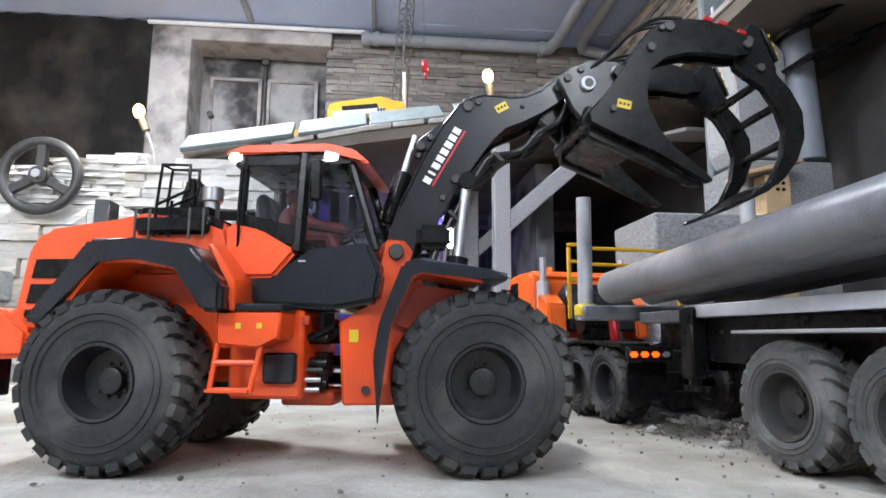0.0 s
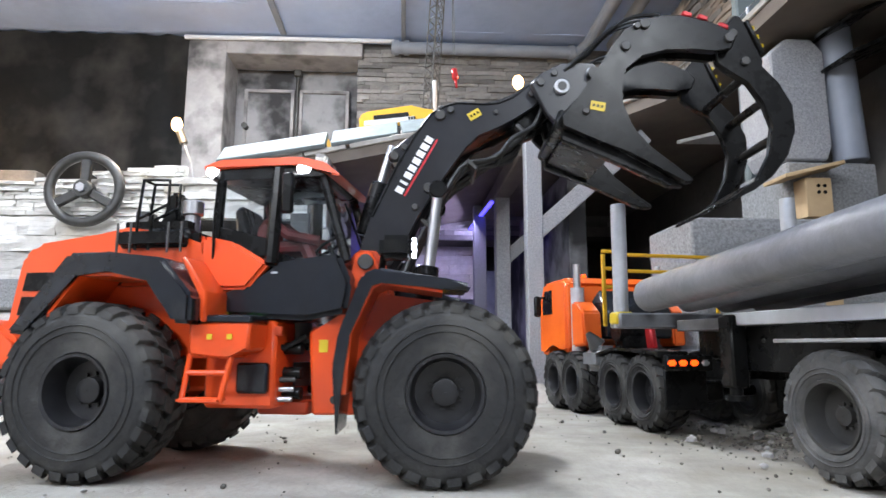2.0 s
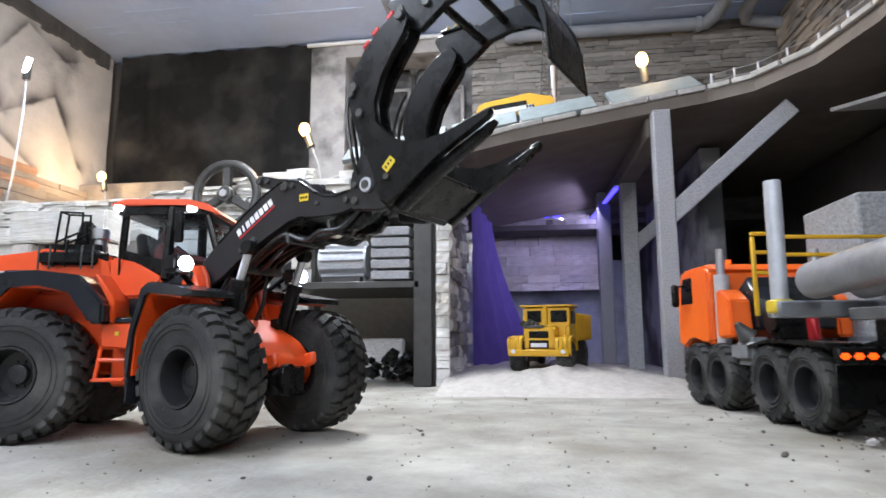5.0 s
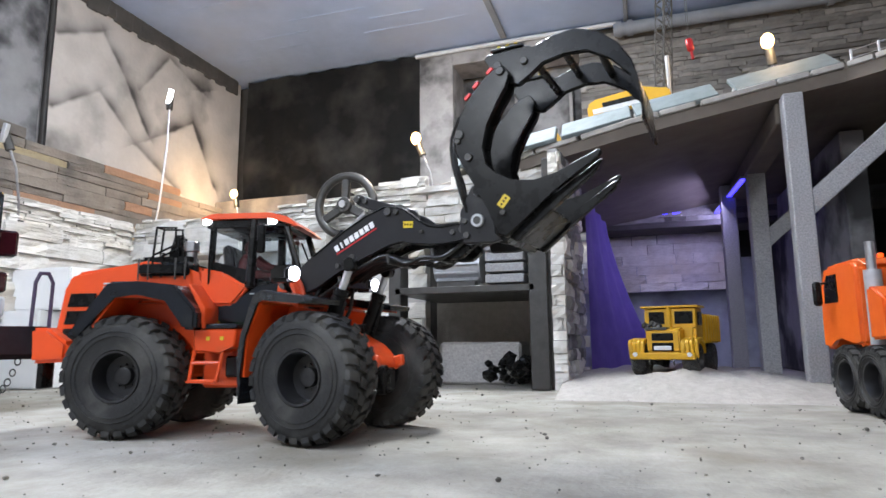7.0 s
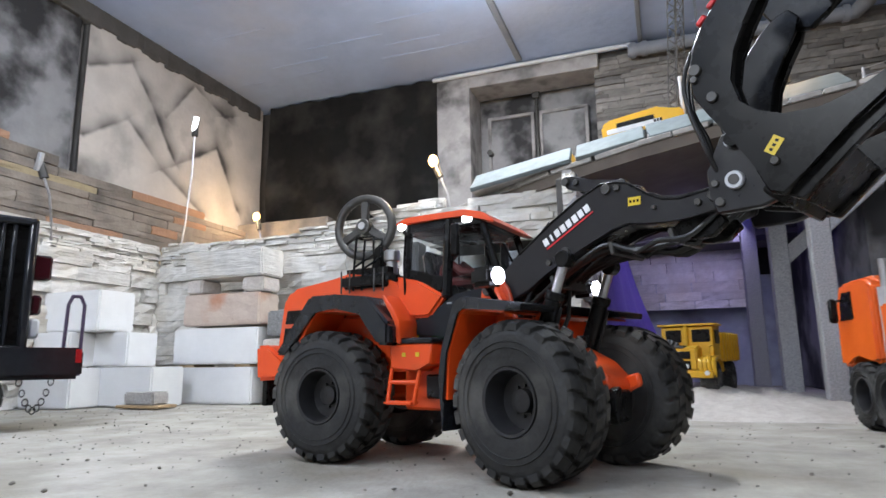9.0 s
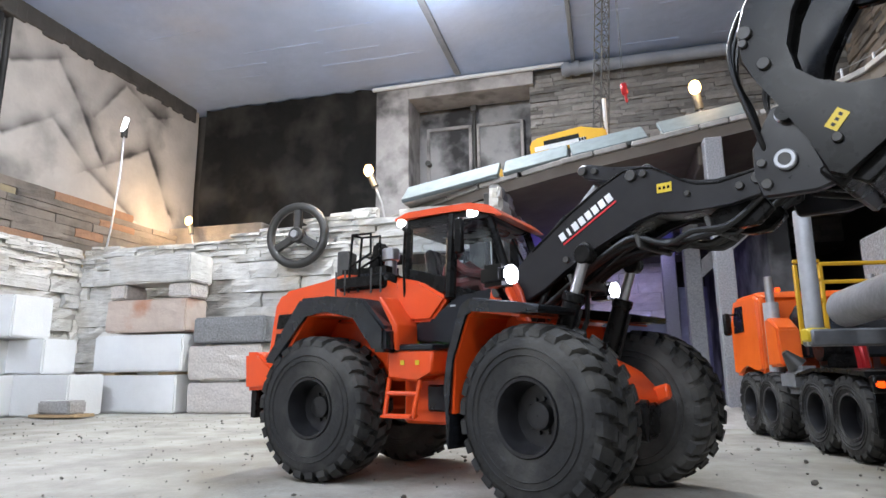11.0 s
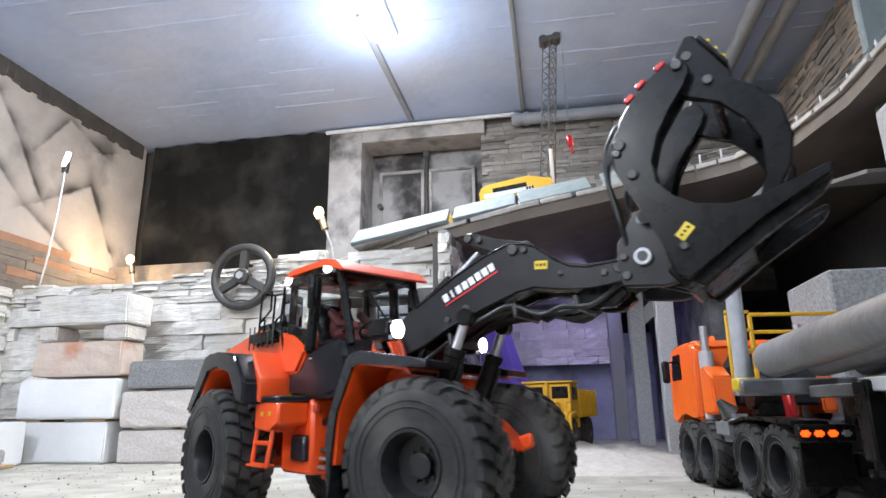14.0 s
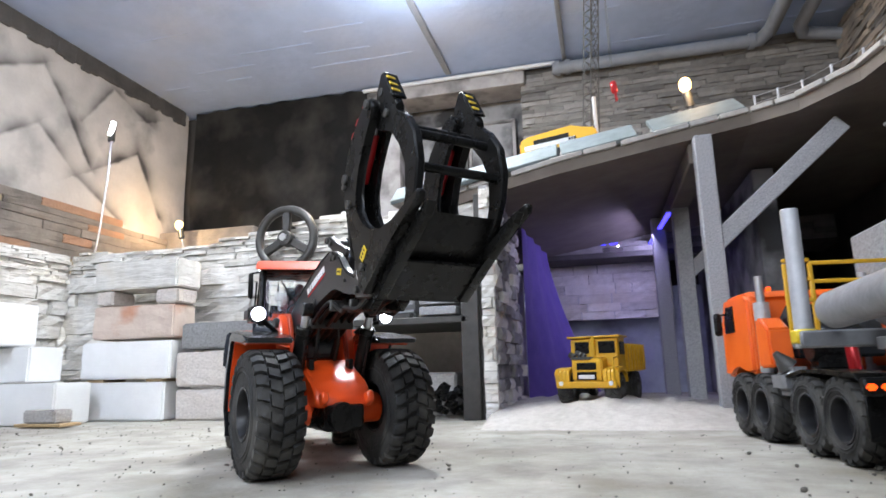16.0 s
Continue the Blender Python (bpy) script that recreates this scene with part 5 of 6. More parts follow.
# the clamp arm and its fork are one plate
ARM = [(0.006, -0.030), (0.0165, -0.006), (0.0203, 0.009), (0.026, 0.024), (0.0285, 0.043), (0.034, 0.063), (0.048, 0.0785), (0.064, 0.0875), (0.080, 0.0925), (0.104, 0.0945), (0.120, 0.0925), (0.129, 0.087), (0.1275, 0.075), (0.115, 0.0695),
       (0.0955, 0.0645), (0.0735, 0.058), (0.0550, 0.0455), (0.0450, 0.029), (0.0455, 0.013), (0.0515, -0.004), (0.066, -0.0215), (0.0845, -0.0330), (0.127, -0.0458), (0.1280, -0.0490), (0.122, -0.0525), (0.092, -0.0440),
       (0.0705, -0.0420), (0.052, -0.0410), (0.035, -0.0400), (0.010, -0.0390)]
HINGE = (0.1225, 0.0840)
TINE = [(0.116, 0.080), (0.1180, 0.0985), (0.1240, 0.1140), (0.130, 0.1145), (0.161, 0.080), (0.158, 0.0745), (0.178, 0.067), (0.195, 0.051), (0.2035, 0.028), (0.203, 0.005), (0.196, -0.0165), (0.184, -0.034), (0.157, -0.062), (0.155, -0.059),
        (0.173, -0.044), (0.1855, -0.025), (0.1895, 0.002), (0.185, 0.027), (0.172, 0.0445), (0.154, 0.0585), (0.137, 0.0595), (0.122, 0.064)]
TINE = [(x - HINGE[0], z - HINGE[1]) for x, z in TINE]
jaw = thing("grapple_jaw", "", "")
jaw.parent = loader
for s in (-1, 1):
    bm = B()
    prism(bm, ARM, s * 0.046, s * 0.054, 0.0016)
    arm = part("clamp_arm", bm, "black", grapple)
    # inner plate and closing flange: the arm is a box section
    bm = B()
    prism(bm, [(x, z) for x, z in ARM[2:19]], s * 0.0300, s * 0.0345, 0.0012)
    part("inner_plate", bm, "black", arm)
    bm = B()
    for (xa, za), (xb, zb) in zip(ARM[2:9], ARM[3:10]):
        l = math.hypot(xb - xa, zb - za)
        box(bm, ((xa + xb) / 2 + 0.0022 * (zb - za) / l, s * 0.0402, (za + zb) / 2 - 0.0022 * (xb - xa) / l), (l * 1.06, 0.0116, 0.003), 0, (0, -math.degrees(math.atan2(zb - za, xb - xa)), 0))
    part("back_flange", bm, "black", arm)
    bm = B()
    prism(bm, TINE, s * 0.0365, s * 0.0445, 0.0015)
    tine = part("tine", bm, "black", jaw)
    for x, z, r in ((0.005, 0.012, 0.0042), (0.001, 0.0, 0.0050), (0.022, -0.010, 0.0040)):
        bm = B()
        cyl(bm, (x, s * 0.0440, z), (x, s * (0.0475 if x > 0.01 else 0.0458), z), r, 14, bev=0.0006)
        part("bolt", bm, "castiron", tine)
    bm = B()
    prism(bm, [(0.010, -0.036), (0.060, -0.040), (0.118, -0.0500), (0.1235, -0.0530), (0.112, -0.0560), (0.060, -0.0500), (0.014, -0.0480)], s * 0.036, s * 0.0455, 0.0012)
    part("fork_shoe", bm, "black", grapple)
    for x, z, r in ((0.0499, 0.072, 0.0048), (0.0440, 0.068, 0.003), (0.1225, 0.0840, 0.0045), (0.0250, -0.020, 0.0032), (0.0400, 0.0470, 0.0042)):
        bm = B()
        cyl(bm, (x, s * 0.0535, z), (x, s * 0.0570, z), r, 12, bev=0.0006)
        part("bolt", bm, "castiron", arm)
    bm = B()
    box(bm, (0.0331, s * 0.0545, -0.0125), (0.0125, 0.0006, 0.0078), 0, (0, -8, 0))
    part("sticker", bm, "brightyellow", arm)
    for dx in (-0.0035, 0.0, 0.0035):
        bm = B()
        box(bm, (0.0331 + dx, s * 0.0549, -0.0125 + dx * 0.14), (0.0019, 0.0004, 0.0022), 0, (0, -8, 0))
        part("sticker_mark", bm, "black", arm)
    # cylinder inside the arm, red caps along its back
    bm = B()
    cyl(bm, (0.054, s * 0.0403, 0.0640), (0.098, s * 0.0403, 0.0790), 0.0050, 16, bev=0.0008)
    part("clamp_cylinder", bm, "red", arm)
    bm = B()
    cyl(bm, (0.096, s * 0.0403, 0.0785), (0.120, s * 0.0403, 0.0850), 0.0026, 12)
    part("clamp_rod", bm, "steel", arm)
    for x, z in ((0.083, 0.0955), (0.097, 0.0970), (0.116, 0.0955)):
        bm = B()
        box(bm, (x, s * 0.0490, z), (0.009, 0.007, 0.005), 0.0012)
        part("red_cap", bm, "red", arm)
    bm = B()
    box(bm, (0.0235, s * 0.0405, 0.0145), (0.034, 0.014, 0.003), 0.001, (0, 48, 0))
    endp = part("end_plate", bm, "black", jaw)
    for i in range(3):
        bm = B()
        box(bm, (0.0185 + 0.0060 * i, s * 0.0405, 0.0223 - 0.0067 * i), (0.0030, 0.013, 0.0012), 0, (0, 48, 16))
        part("chevron", bm, "brightyellow", endp)
for x, z in ((0.150, 0.064), (0.176, 0.054), (0.194, 0.024)):
    bm = B()
    cyl(bm, (x - HINGE[0], -0.040, z - HINGE[1]), (x - HINGE[0], 0.040, z - HINGE[1]), 0.0040, 14)
    part("cross_bar", bm, "black", jaw)
bm = B()
prism(bm, [(x - HINGE[0], z - HINGE[1]) for x, z in ((0.197, -0.010), (0.184, -0.034), (0.157, -0.062), (0.155, -0.059), (0.173, -0.044), (0.187, -0.022))], -0.037, 0.037, 0.001)
part("tip_plate", bm, "black", jaw)
# carrier between the boom and the grapple
for s in (-1, 1):
    bm = B()
    prism(bm, [(-0.0270, -0.0050), (-0.0190, 0.0085), (-0.0070, 0.0225), (0.0100, 0.0260), (0.0200, 0.0320), (0.0270, 0.0270), (0.0250, 0.0060), (0.0200, -0.0250), (0.0080, -0.0340), (-0.0050, -0.0270)], s * 0.0325, s * 0.0400, 0.0014)
    side = part("carrier_plate", bm, "boompaint", grapple)
    bm = B()
    cyl(bm, (0, s * 0.0390, 0), (0, s * 0.0440, 0), 0.0068, 24, bev=0.0008)
    part("pin_cap", bm, "alu", side)
    bm = B()
    cyl(bm, (0, s * 0.0436, 0), (0, s * 0.0446, 0), 0.0040, 16)
    part("pin_end", bm, "castiron", side)
    for x, z, r in ((0.0205, 0.0215, 0.0046), (-0.0185, -0.0015, 0.0036), (-0.0100, 0.0105, 0.0030)):
        bm = B()
        cyl(bm, (x, s * 0.0390, z), (x, s * 0.0425, z), r, 14, bev=0.0006)
        part("bolt", bm, "alu" if r > 0.004 else "castiron", side)
bm = B()
box(bm, (0.014, 0, -0.030), (0.020, 0.092, 0.018), 0.002)
box(bm, (0.036, 0, -0.0440), (0.044, 0.072, 0.004), 0.001, (0, 4, 0))
part("carrier", bm, "black", grapple)
bm = B()
cyl(bm, (0.0225, -0.046, 0.020), (0.0225, 0.046, 0.020), 0.0055, 14)
part("cross_tube", bm, "black", grapple)
bm = B()
cyl(bm, (0.004, -0.034, 0.0), (0.004, 0.034, 0.0), 0.0060, 14)
part("cross_tube", bm, "black", grapple)
for s in (-1, 1):
    bm = B()
    prism(bm, [(-0.010, -0.010), (0.0, 0.010), (0.016, 0.026), (0.030, 0.030), (0.034, 0.020), (0.030, -0.006), (0.026, -0.036), (0.006, -0.036)], s * 0.009, s * 0.016, 0.001)
    part("rib", bm, "black", grapple)
for i in range(5):
    bm = B()
    cyl(bm, (0.024, -0.024 + 0.012 * i, -0.020), (0.046, -0.024 + 0.012 * i, -0.026), 0.0034, 10, bev=0.0006)
    part("valve", bm, "castiron" if i % 2 else "alu", grapple)
for k, y in enumerate((-0.044, -0.036, -0.028, 0.030, 0.040)):
    bm = B()
    tube(bm, [(-0.010, y * 0.6, 0.006), (0.002, y, 0.022 + 0.002 * k), (0.014, y * 1.05, 0.044), (0.024, y * 1.05, 0.062 + 0.002 * k), (0.040, y, 0.082), (0.062, y, 0.0915)], 0.0016, 6)
    part("hose", bm, "hoserubber", grapple)


# ---- orange log truck ----
truck = thing("log_truck", "orange model log truck with a cab, four axles and steel stakes", "truck", pose(0.407, 0.836, 0, 0, 0, 98))
TD = 0.092
for x in (0.0, 0.0755, 0.209, 0.2825):
    for s in (-1, 1):
        wheel(truck, (x, s * 0.071, TD / 2), s, TD, 0.040, 18, "truck", style="chevron", lug_h=0.0035)
for s in (-1, 1):
    bm = B()
    box(bm, (0.12, s * 0.022, 0.074), (0.44, 0.008, 0.022), 0.001)
    part("chassis_rail", bm, "black", truck)
bm = B()
for x in (0.0, 0.0755, 0.209, 0.2825):
    cyl(bm, (x, -0.06, TD / 2), (x, 0.06, TD / 2), 0.007, 10)
    box(bm, (x, 0, TD / 2), (0.024, 0.026, 0.024), 0.003)
part("axle", bm, "black", truck)
bm = B()
prism(bm, [(0.232, 0.092), (0.232, 0.198), (0.246, 0.207), (0.330, 0.206), (0.350, 0.170), (0.352, 0.086), (0.325, 0.084), (0.312, 0.102), (0.290, 0.106), (0.262, 0.100), (0.250, 0.088)], -0.086, 0.086, 0.005, 3)
cab = part("cab", bm, "truckorange", truck)
for s in (-1, 1):
    bm = B()
    prism(bm, [(0.290, 0.152), (0.332, 0.152), (0.330, 0.176), (0.320, 0.192), (0.290, 0.192)], s * 0.0855, s * 0.0870)
    part("side_window", bm, "black", cab)
    bm = B()
    box(bm, (0.322, s * 0.100, 0.166), (0.008, 0.012, 0.036), 0.003)
    tube(bm, [(0.325, s * 0.086, 0.182), (0.322, s * 0.100, 0.180)], 0.0016, 6)
    part("mirror", bm, "black", cab)
    bm = B()
    cyl(bm, (0.222, s * 0.070, 0.092), (0.222, s * 0.070, 0.190), 0.0105, 16)
    stack = part("exhaust_pipe", bm, "alu", truck)
    bm = B()
    cyl(bm, (0.222, s * 0.070, 0.185), (0.222, s * 0.070, 0.228), 0.0058, 14)
    part("exhaust_tip", bm, "steel", stack)
    bm = B()
    prism(bm, [(0.162, 0.100), (0.206, 0.098), (0.206, 0.166), (0.190, 0.166), (0.166, 0.150)], s * 0.058, s * 0.088, 0.003, 2)
    part("side_box", bm, "truckorange", truck)
    bm = B()
    box(bm, (0.138, s * 0.074, 0.082), (0.062, 0.036, 0.036), 0.010, seg=3)
    part("fuel_tank", bm, "greysteel", truck)
    bm = B()
    box(bm, (-0.060, s * 0.070, 0.055), (0.003, 0.052, 0.050), 0.001)
    part("mud_flap", bm, "black", truck)
    bm = B()
    prism(bm, [(-0.045, 0.086), (-0.040, 0.094), (0.030, 0.097), (0.075, 0.097), (0.120, 0.090), (0.118, 0.086), (0.075, 0.093), (0.030, 0.093), (-0.036, 0.090)], s * 0.052, s * 0.092, 0.001)
    part("mud_guard", bm, "black", truck)
    bm = B()
    box(bm, (-0.082, s * 0.080, 0.082), (0.010, 0.056, 0.017), 0.002)
    lampbar = part("tail_lamp_bar", bm, "black", truck)
    for i in range(4):
        bm = B()
        box(bm, (-0.0875, s * (0.102 - 0.0132 * i), 0.082), (0.004, 0.0098, 0.0062), 0.0018, seg=2)
        part("tail_lamp", bm, "amber" if i < 3 else "alu", lampbar)
bm = B()
prism(bm, [(0.228, 0.198), (0.250, 0.2095), (0.322, 0.2095), (0.330, 0.206)], -0.075, 0.075, 0.002)
part("roof_cap", bm, "truckorange", cab)
bm = B()
box(bm, (0.222, 0.058, 0.209), (0.006, 0.006, 0.006), 0.001)
part("marker_lamp", bm, "amber", cab)
bm = B()
prism(bm, [(0.205, 0.11), (0.205, 0.17), (0.180, 0.185), (0.150, 0.150), (0.150, 0.11)], -0.050, 0.055, 0.004)
part("engine_cover", bm, "charcoal", truck)
bm = B()
box(bm, (0.120, 0.03, 0.115), (0.03, 0.05, 0.04), 0.004)
cyl(bm, (0.118, 0.02, 0.120), (0.118, 0.06, 0.120), 0.015, 14)
part("air_tank", bm, "black", truck)
bm = B()
prism(bm, [(0.055, 0.088), (0.072, 0.088), (0.080, 0.140), (0.066, 0.142)], 0.030, 0.040, 0.003)
part("red_bracket", bm, "red", truck)
bm = B()
cyl(bm, (0.14, 0.078, 0.10), (0.14, 0.092, 0.118), 0.013, 14, 0.004)
part("filler_cap", bm, "castiron", truck)
# yellow guard frame behind the cab
guard = thing("guard_frame", "", "")
guard.parent = truck
guard.matrix_local = pose(0.098, 0, 0)
for y in (0.085, 0.055, -0.09):
    bm = B()
    box(bm, (0, y, 0.176 if y > 0 else 0.165), (0.005, 0.005, 0.10), 0.001)
    part("guard_post", bm, "yellow", guard)
for z, y0, y1 in ((0.226, -0.09, 0.056), (0.203, -0.09, 0.056), (0.230, 0.055, 0.087), (0.206, 0.055, 0.087), (0.18, 0.055, 0.087)):
    bm = B()
    box(bm, (0, (y0 + y1) / 2, z), (0.005, y1 - y0, 0.0048), 0.001)
    part("guard_rail", bm, "yellow", guard)
# bunk with two round stakes
bunk = thing("log_bunk", "", "")
bunk.parent = truck
bunk.matrix_local = pose(-0.050, 0.028, 0, 0, 0, -5)
bm = B()
box(bm, (0, 0, 0.128), (0.030, 0.228, 0.017), 0.002)
part("bunk_beam", bm, "greysteel", bunk)
bm = B()
box(bm, (0, -0.028, 0.103), (0.05, 0.06, 0.034), 0.003)
part("turntable", bm, "black", bunk)
for y, top in ((0.106, 0.262), (-0.106, 0.275)):
    bm = B()
    cyl(bm, (0, y, 0.120), (-0.004, y, top), 0.0085, 20, bev=0.0006)
    part("stake", bm, "alu", bunk)
    bm = B()
    box(bm, (0, y, 0.131), (0.022, 0.020, 0.014), 0.002)
    part("stake_clamp", bm, "brightyellow", bunk)

# ---- trailer beside the camera ----
trailer = thing("log_trailer", "black model trailer with pale side rails and dusty tyres", "trailer", pose(0.447, 0.551, 0, 0, 0, 98))
for x in (0.0, -0.101):
    for s in (-1, 1):
        wheel(trailer, (x, s * 0.081, 0.049), s, 0.098, 0.040, 18, "trailer", "dustyrubber", "castiron", 0.004, "chevron")
for s in (-1, 1):
    bm = B()
    box(bm, (-0.13, s * 0.058, 0.098), (0.56, 0.006, 0.043), 0.001)
    sidep = part("side_panel", bm, "black", trailer)
    for i in range(5):
        bm = B()
        cyl(bm, (0.11 - 0.05 * i, s * 0.0605, 0.105), (0.11 - 0.05 * i, s * 0.0625, 0.105), 0.002, 8)
        part("bolt", bm, "castiron", sidep)
    bm = B()
    box(bm, (-0.125, s * 0.0715, 0.1257), (0.55, 0.006, 0.0125), 0.001)
    part("side_rail", bm, "whiterail", trailer)
    bm = B()
    box(bm, (-0.06, s * 0.084, 0.1045), (0.22, 0.036, 0.003), 0.0008)
    part("mud_guard", bm, "alu", trailer)
    # landing leg
    bm = B()
    box(bm, (0.140, s * 0.072, 0.095), (0.020, 0.018, 0.07), 0.002)
    cyl(bm, (0.140, s * 0.072, 0.052), (0.140, s * 0.072, 0.075), 0.006, 12)
    cyl(bm, (0.140, s * 0.072, 0.048), (0.140, s * 0.072, 0.053), 0.011, 16)
    part("landing_leg", bm, "black", trailer)
bm = B()
box(bm, (-0.13, 0, 0.1235), (0.56, 0.14, 0.010), 0.002)
box(bm, (0.06, 0, 0.085), (0.10, 0.07, 0.03), 0.003)
box(bm, (-0.06, 0, 0.055), (0.22, 0.03, 0.03), 0.003)
part("deck", bm, "black", trailer)
bm = B()
box(bm, (0.178, 0.055, 0.122), (0.09, 0.05, 0.012), 0.001)
part("coupling_plate", bm, "greysteel", trailer)
LOG = Vector((0.138, -0.987, 0.075)).normalized()
for k, (a, r0, r1) in enumerate([((0.300, 0.744, 0.1545), 0.0180, 0.0200), ((0.352, 0.760, 0.1545), 0.0175, 0.0195), ((0.396, 0.762, 0.1545), 0.0180, 0.0200), ((0.440, 0.765, 0.1545), 0.018, 0.020)]):
    bm = B()
    n, seg = 24, 28
    ax = LOG.to_track_quat("Z", "Y").to_matrix()
    rings = []
    for j in range(n + 1):
        u = j / n
        r = r0 + (r1 - r0) * u
        rings.append([bm.verts.new(Vector(a) + LOG * (0.92 * u) + ax @ Vector((math.cos(q) * r * (1 + 0.02 * noise.noise(Vector((u * 9, math.cos(q) + k, math.sin(q))))), math.sin(q) * r * (1 + 0.02 * noise.noise(Vector((u * 9, math.cos(q) + k, math.sin(q))))), 0)))
                      for q in [2 * math.pi * i / seg for i in range(seg)]])
    for j in range(n):
        for i in range(seg):
            bm.faces.new((rings[j][i], rings[j][(i + 1) % seg], rings[j + 1][(i + 1) % seg], rings[j + 1][i]))
    bm.faces.new(rings[0])
    bm.faces.new(rings[-1][::-1])
    tagged(finish(bm, "log", "logpipe", smooth=True), "long dark grey log lying on the truck and trailer", "log", "logs on the truck")
# supports carrying the logs at the trailer's end
bm = B()
box(bm, (-0.25, 0, 0.142), (0.03, 0.17, 0.042), 0.003)
part("log_cradle", bm, "black", trailer)

# ---- yellow dump truck in the tunnel mouth ----
dumper = thing("yellow_dump_truck", "old yellow model dump truck standing on the sand heap", "dump truck", pose(0.050, 1.385, 0.032, 0, 0, 74))
for x in (0.02, 0.15):
    for s in (-1, 1):
        wheel(dumper, (x, s * 0.048, 0.030), s, 0.062, 0.030, 18, "dumper", "rubber", "castiron", 0.003, "chevron")
bm = B()
prism(bm, [(-0.005, 0.030), (-0.005, 0.045), (0.18, 0.048), (0.18, 0.034)], -0.03, 0.03, 0.002)
part("chassis", bm, "yellow", dumper)
bm = B()
prism(bm, [(-0.006, 0.044), (-0.006, 0.086), (0.034, 0.092), (0.034, 0.044)], -0.032, 0.030, 0.003, 2)
eng = part("engine_hood", bm, "yellow", dumper)
for z, h in ((0.073, 0.014), (0.054, 0.016)):
    bm = B()
    box(bm, (-0.0065, 0, z), (0.002, 0.040, h), 0.001)
    part("grille", bm, "black", eng)
bm = B()
box(bm, (-0.0078, 0, 0.052), (0.002, 0.032, 0.008), 0.001)
part("radiator_plate", bm, "whiterail", eng)
bm = B()
box(bm, (-0.012, 0, 0.037), (0.010, 0.120, 0.013), 0.002)
bump = part("bumper", bm, "yellow", dumper)
for s in (-1, 1):
    bm = B()
    cyl(bm, (-0.016, s * 0.050, 0.040), (-0.019, s * 0.050, 0.040), 0.0045, 12)
    part("head_lamp", bm, "whiterail", bump)
    bm = B()
    tube(bm, [(-0.016, s * 0.022, 0.031), (-0.021, s * 0.022, 0.026), (-0.016, s * 0.022, 0.021)], 0.0016, 6)
    part("tow_hook", bm, "castiron", bump)
    for i in range(4):
        bm = B()
        prism(bm, [(-0.012 + 0.002 * i, 0.030), (-0.014, 0.062), (-0.006, 0.068), (0.03, 0.072), (0.056, 0.062), (0.060, 0.040), (0.052, 0.058), (0.03, 0.067), (0.0, 0.063), (-0.007, 0.054)], s * (0.034 + 0.0078 * i), s * (0.041 + 0.0078 * i), 0.0008)
        part("fender_rib", bm, "yellow", dumper)
bm = B()
prism(bm, [(0.030, 0.060), (0.030, 0.128), (0.086, 0.130), (0.086, 0.060)], -0.055, 0.042, 0.002)
dcab = part("cab", bm, "yellow", dumper)
for y, w in ((-0.033, 0.034), (0.018, 0.030)):
    bm = B()
    box(bm, (0.0295, y, 0.110), (0.002, w, 0.024), 0.001)
    part("window", bm, "black", dcab)
for s in (-1, 1):
    bm = B()
    box(bm, (0.058, -0.0565 if s < 0 else 0.0435, 0.108), (0.036, 0.002, 0.026), 0.001)
    part("window", bm, "black", dcab)
for x in (-0.0145, -0.010):
    bm = B()
    tube(bm, [(x, -0.056, 0.062), (x, -0.056, 0.088), (x + 0.03, -0.056, 0.090)], 0.0011, 6)
    part("hand_rail", bm, "yellow", dumper)
bm = B()
box(bm, (0.012, 0.012, 0.0885), (0.034, 0.040, 0.006), 0.001)
part("engine_deck", bm, "castiron", dumper)
bm = B()
box(bm, (0.058, -0.0065, 0.1315), (0.066, 0.108, 0.004), 0.001)
part("roof", bm, "yellow", dcab)
bm = B()
cyl(bm, (0.028, -0.006, 0.086), (0.028, -0.006, 0.133), 0.0045, 12)
part("snorkel", bm, "yellow", dumper)
bm = B()
for i in range(5):
    ball(bm, (0.022 - 0.003 * (i % 2), 0.012 + 0.007 * i, 0.093 + 0.003 * (i % 3)), 0.006, 1, (1, 1, 1), 0.4)
part("engine_parts", bm, "castiron", dumper)
bm = B()
prism(bm, [(0.095, 0.060), (0.095, 0.118), (0.24, 0.118), (0.25, 0.070), (0.23, 0.060)], -0.058, 0.058, 0.002)
bed = part("dump_bed", bm, "yellow", dumper)
for i in range(6):
    for s in (-1, 1):
        bm = B()
        box(bm, (0.108 + 0.025 * i, s * 0.0595, 0.090), (0.005, 0.004, 0.056), 0.001)
        part("bed_rib", bm, "yellow", bed)

dumper.scale = (1.02, 1.02, 1.02)

# ---- crawler crane on the ramp ----
crane = thing("crawler_crane", "yellow model crane with a dark lattice boom on the ramp", "crane", pose(0.015, 1.63, 0.630, 0, -7.5, 0))
bm = B()
prism(bm, [(-0.098, 0.020), (-0.096, 0.056), (-0.080, 0.068), (0.048, 0.074), (0.054, 0.060), (0.098, 0.056), (0.100, 0.020)], -0.045, 0.045, 0.005, 2)
cbody = part("body", bm, "craneyellow", crane)
bm = B()
box(bm, (-0.020, -0.0458, 0.036), (0.130, 0.001, 0.012), 0.0003)
part("white_band", bm, "lettering", cbody)
bm = B()
box(bm, (-0.015, -0.0462, 0.048), (0.090, 0.001, 0.012), 0.0003)
part("dark_window", bm, "black", cbody)
bm = B()
for i in range(3):
    box(bm, (0.030 + 0.007 * i, -0.0468, 0.037), (0.005, 0.001, 0.007))
part("plain_mark", bm, "black", cbody)
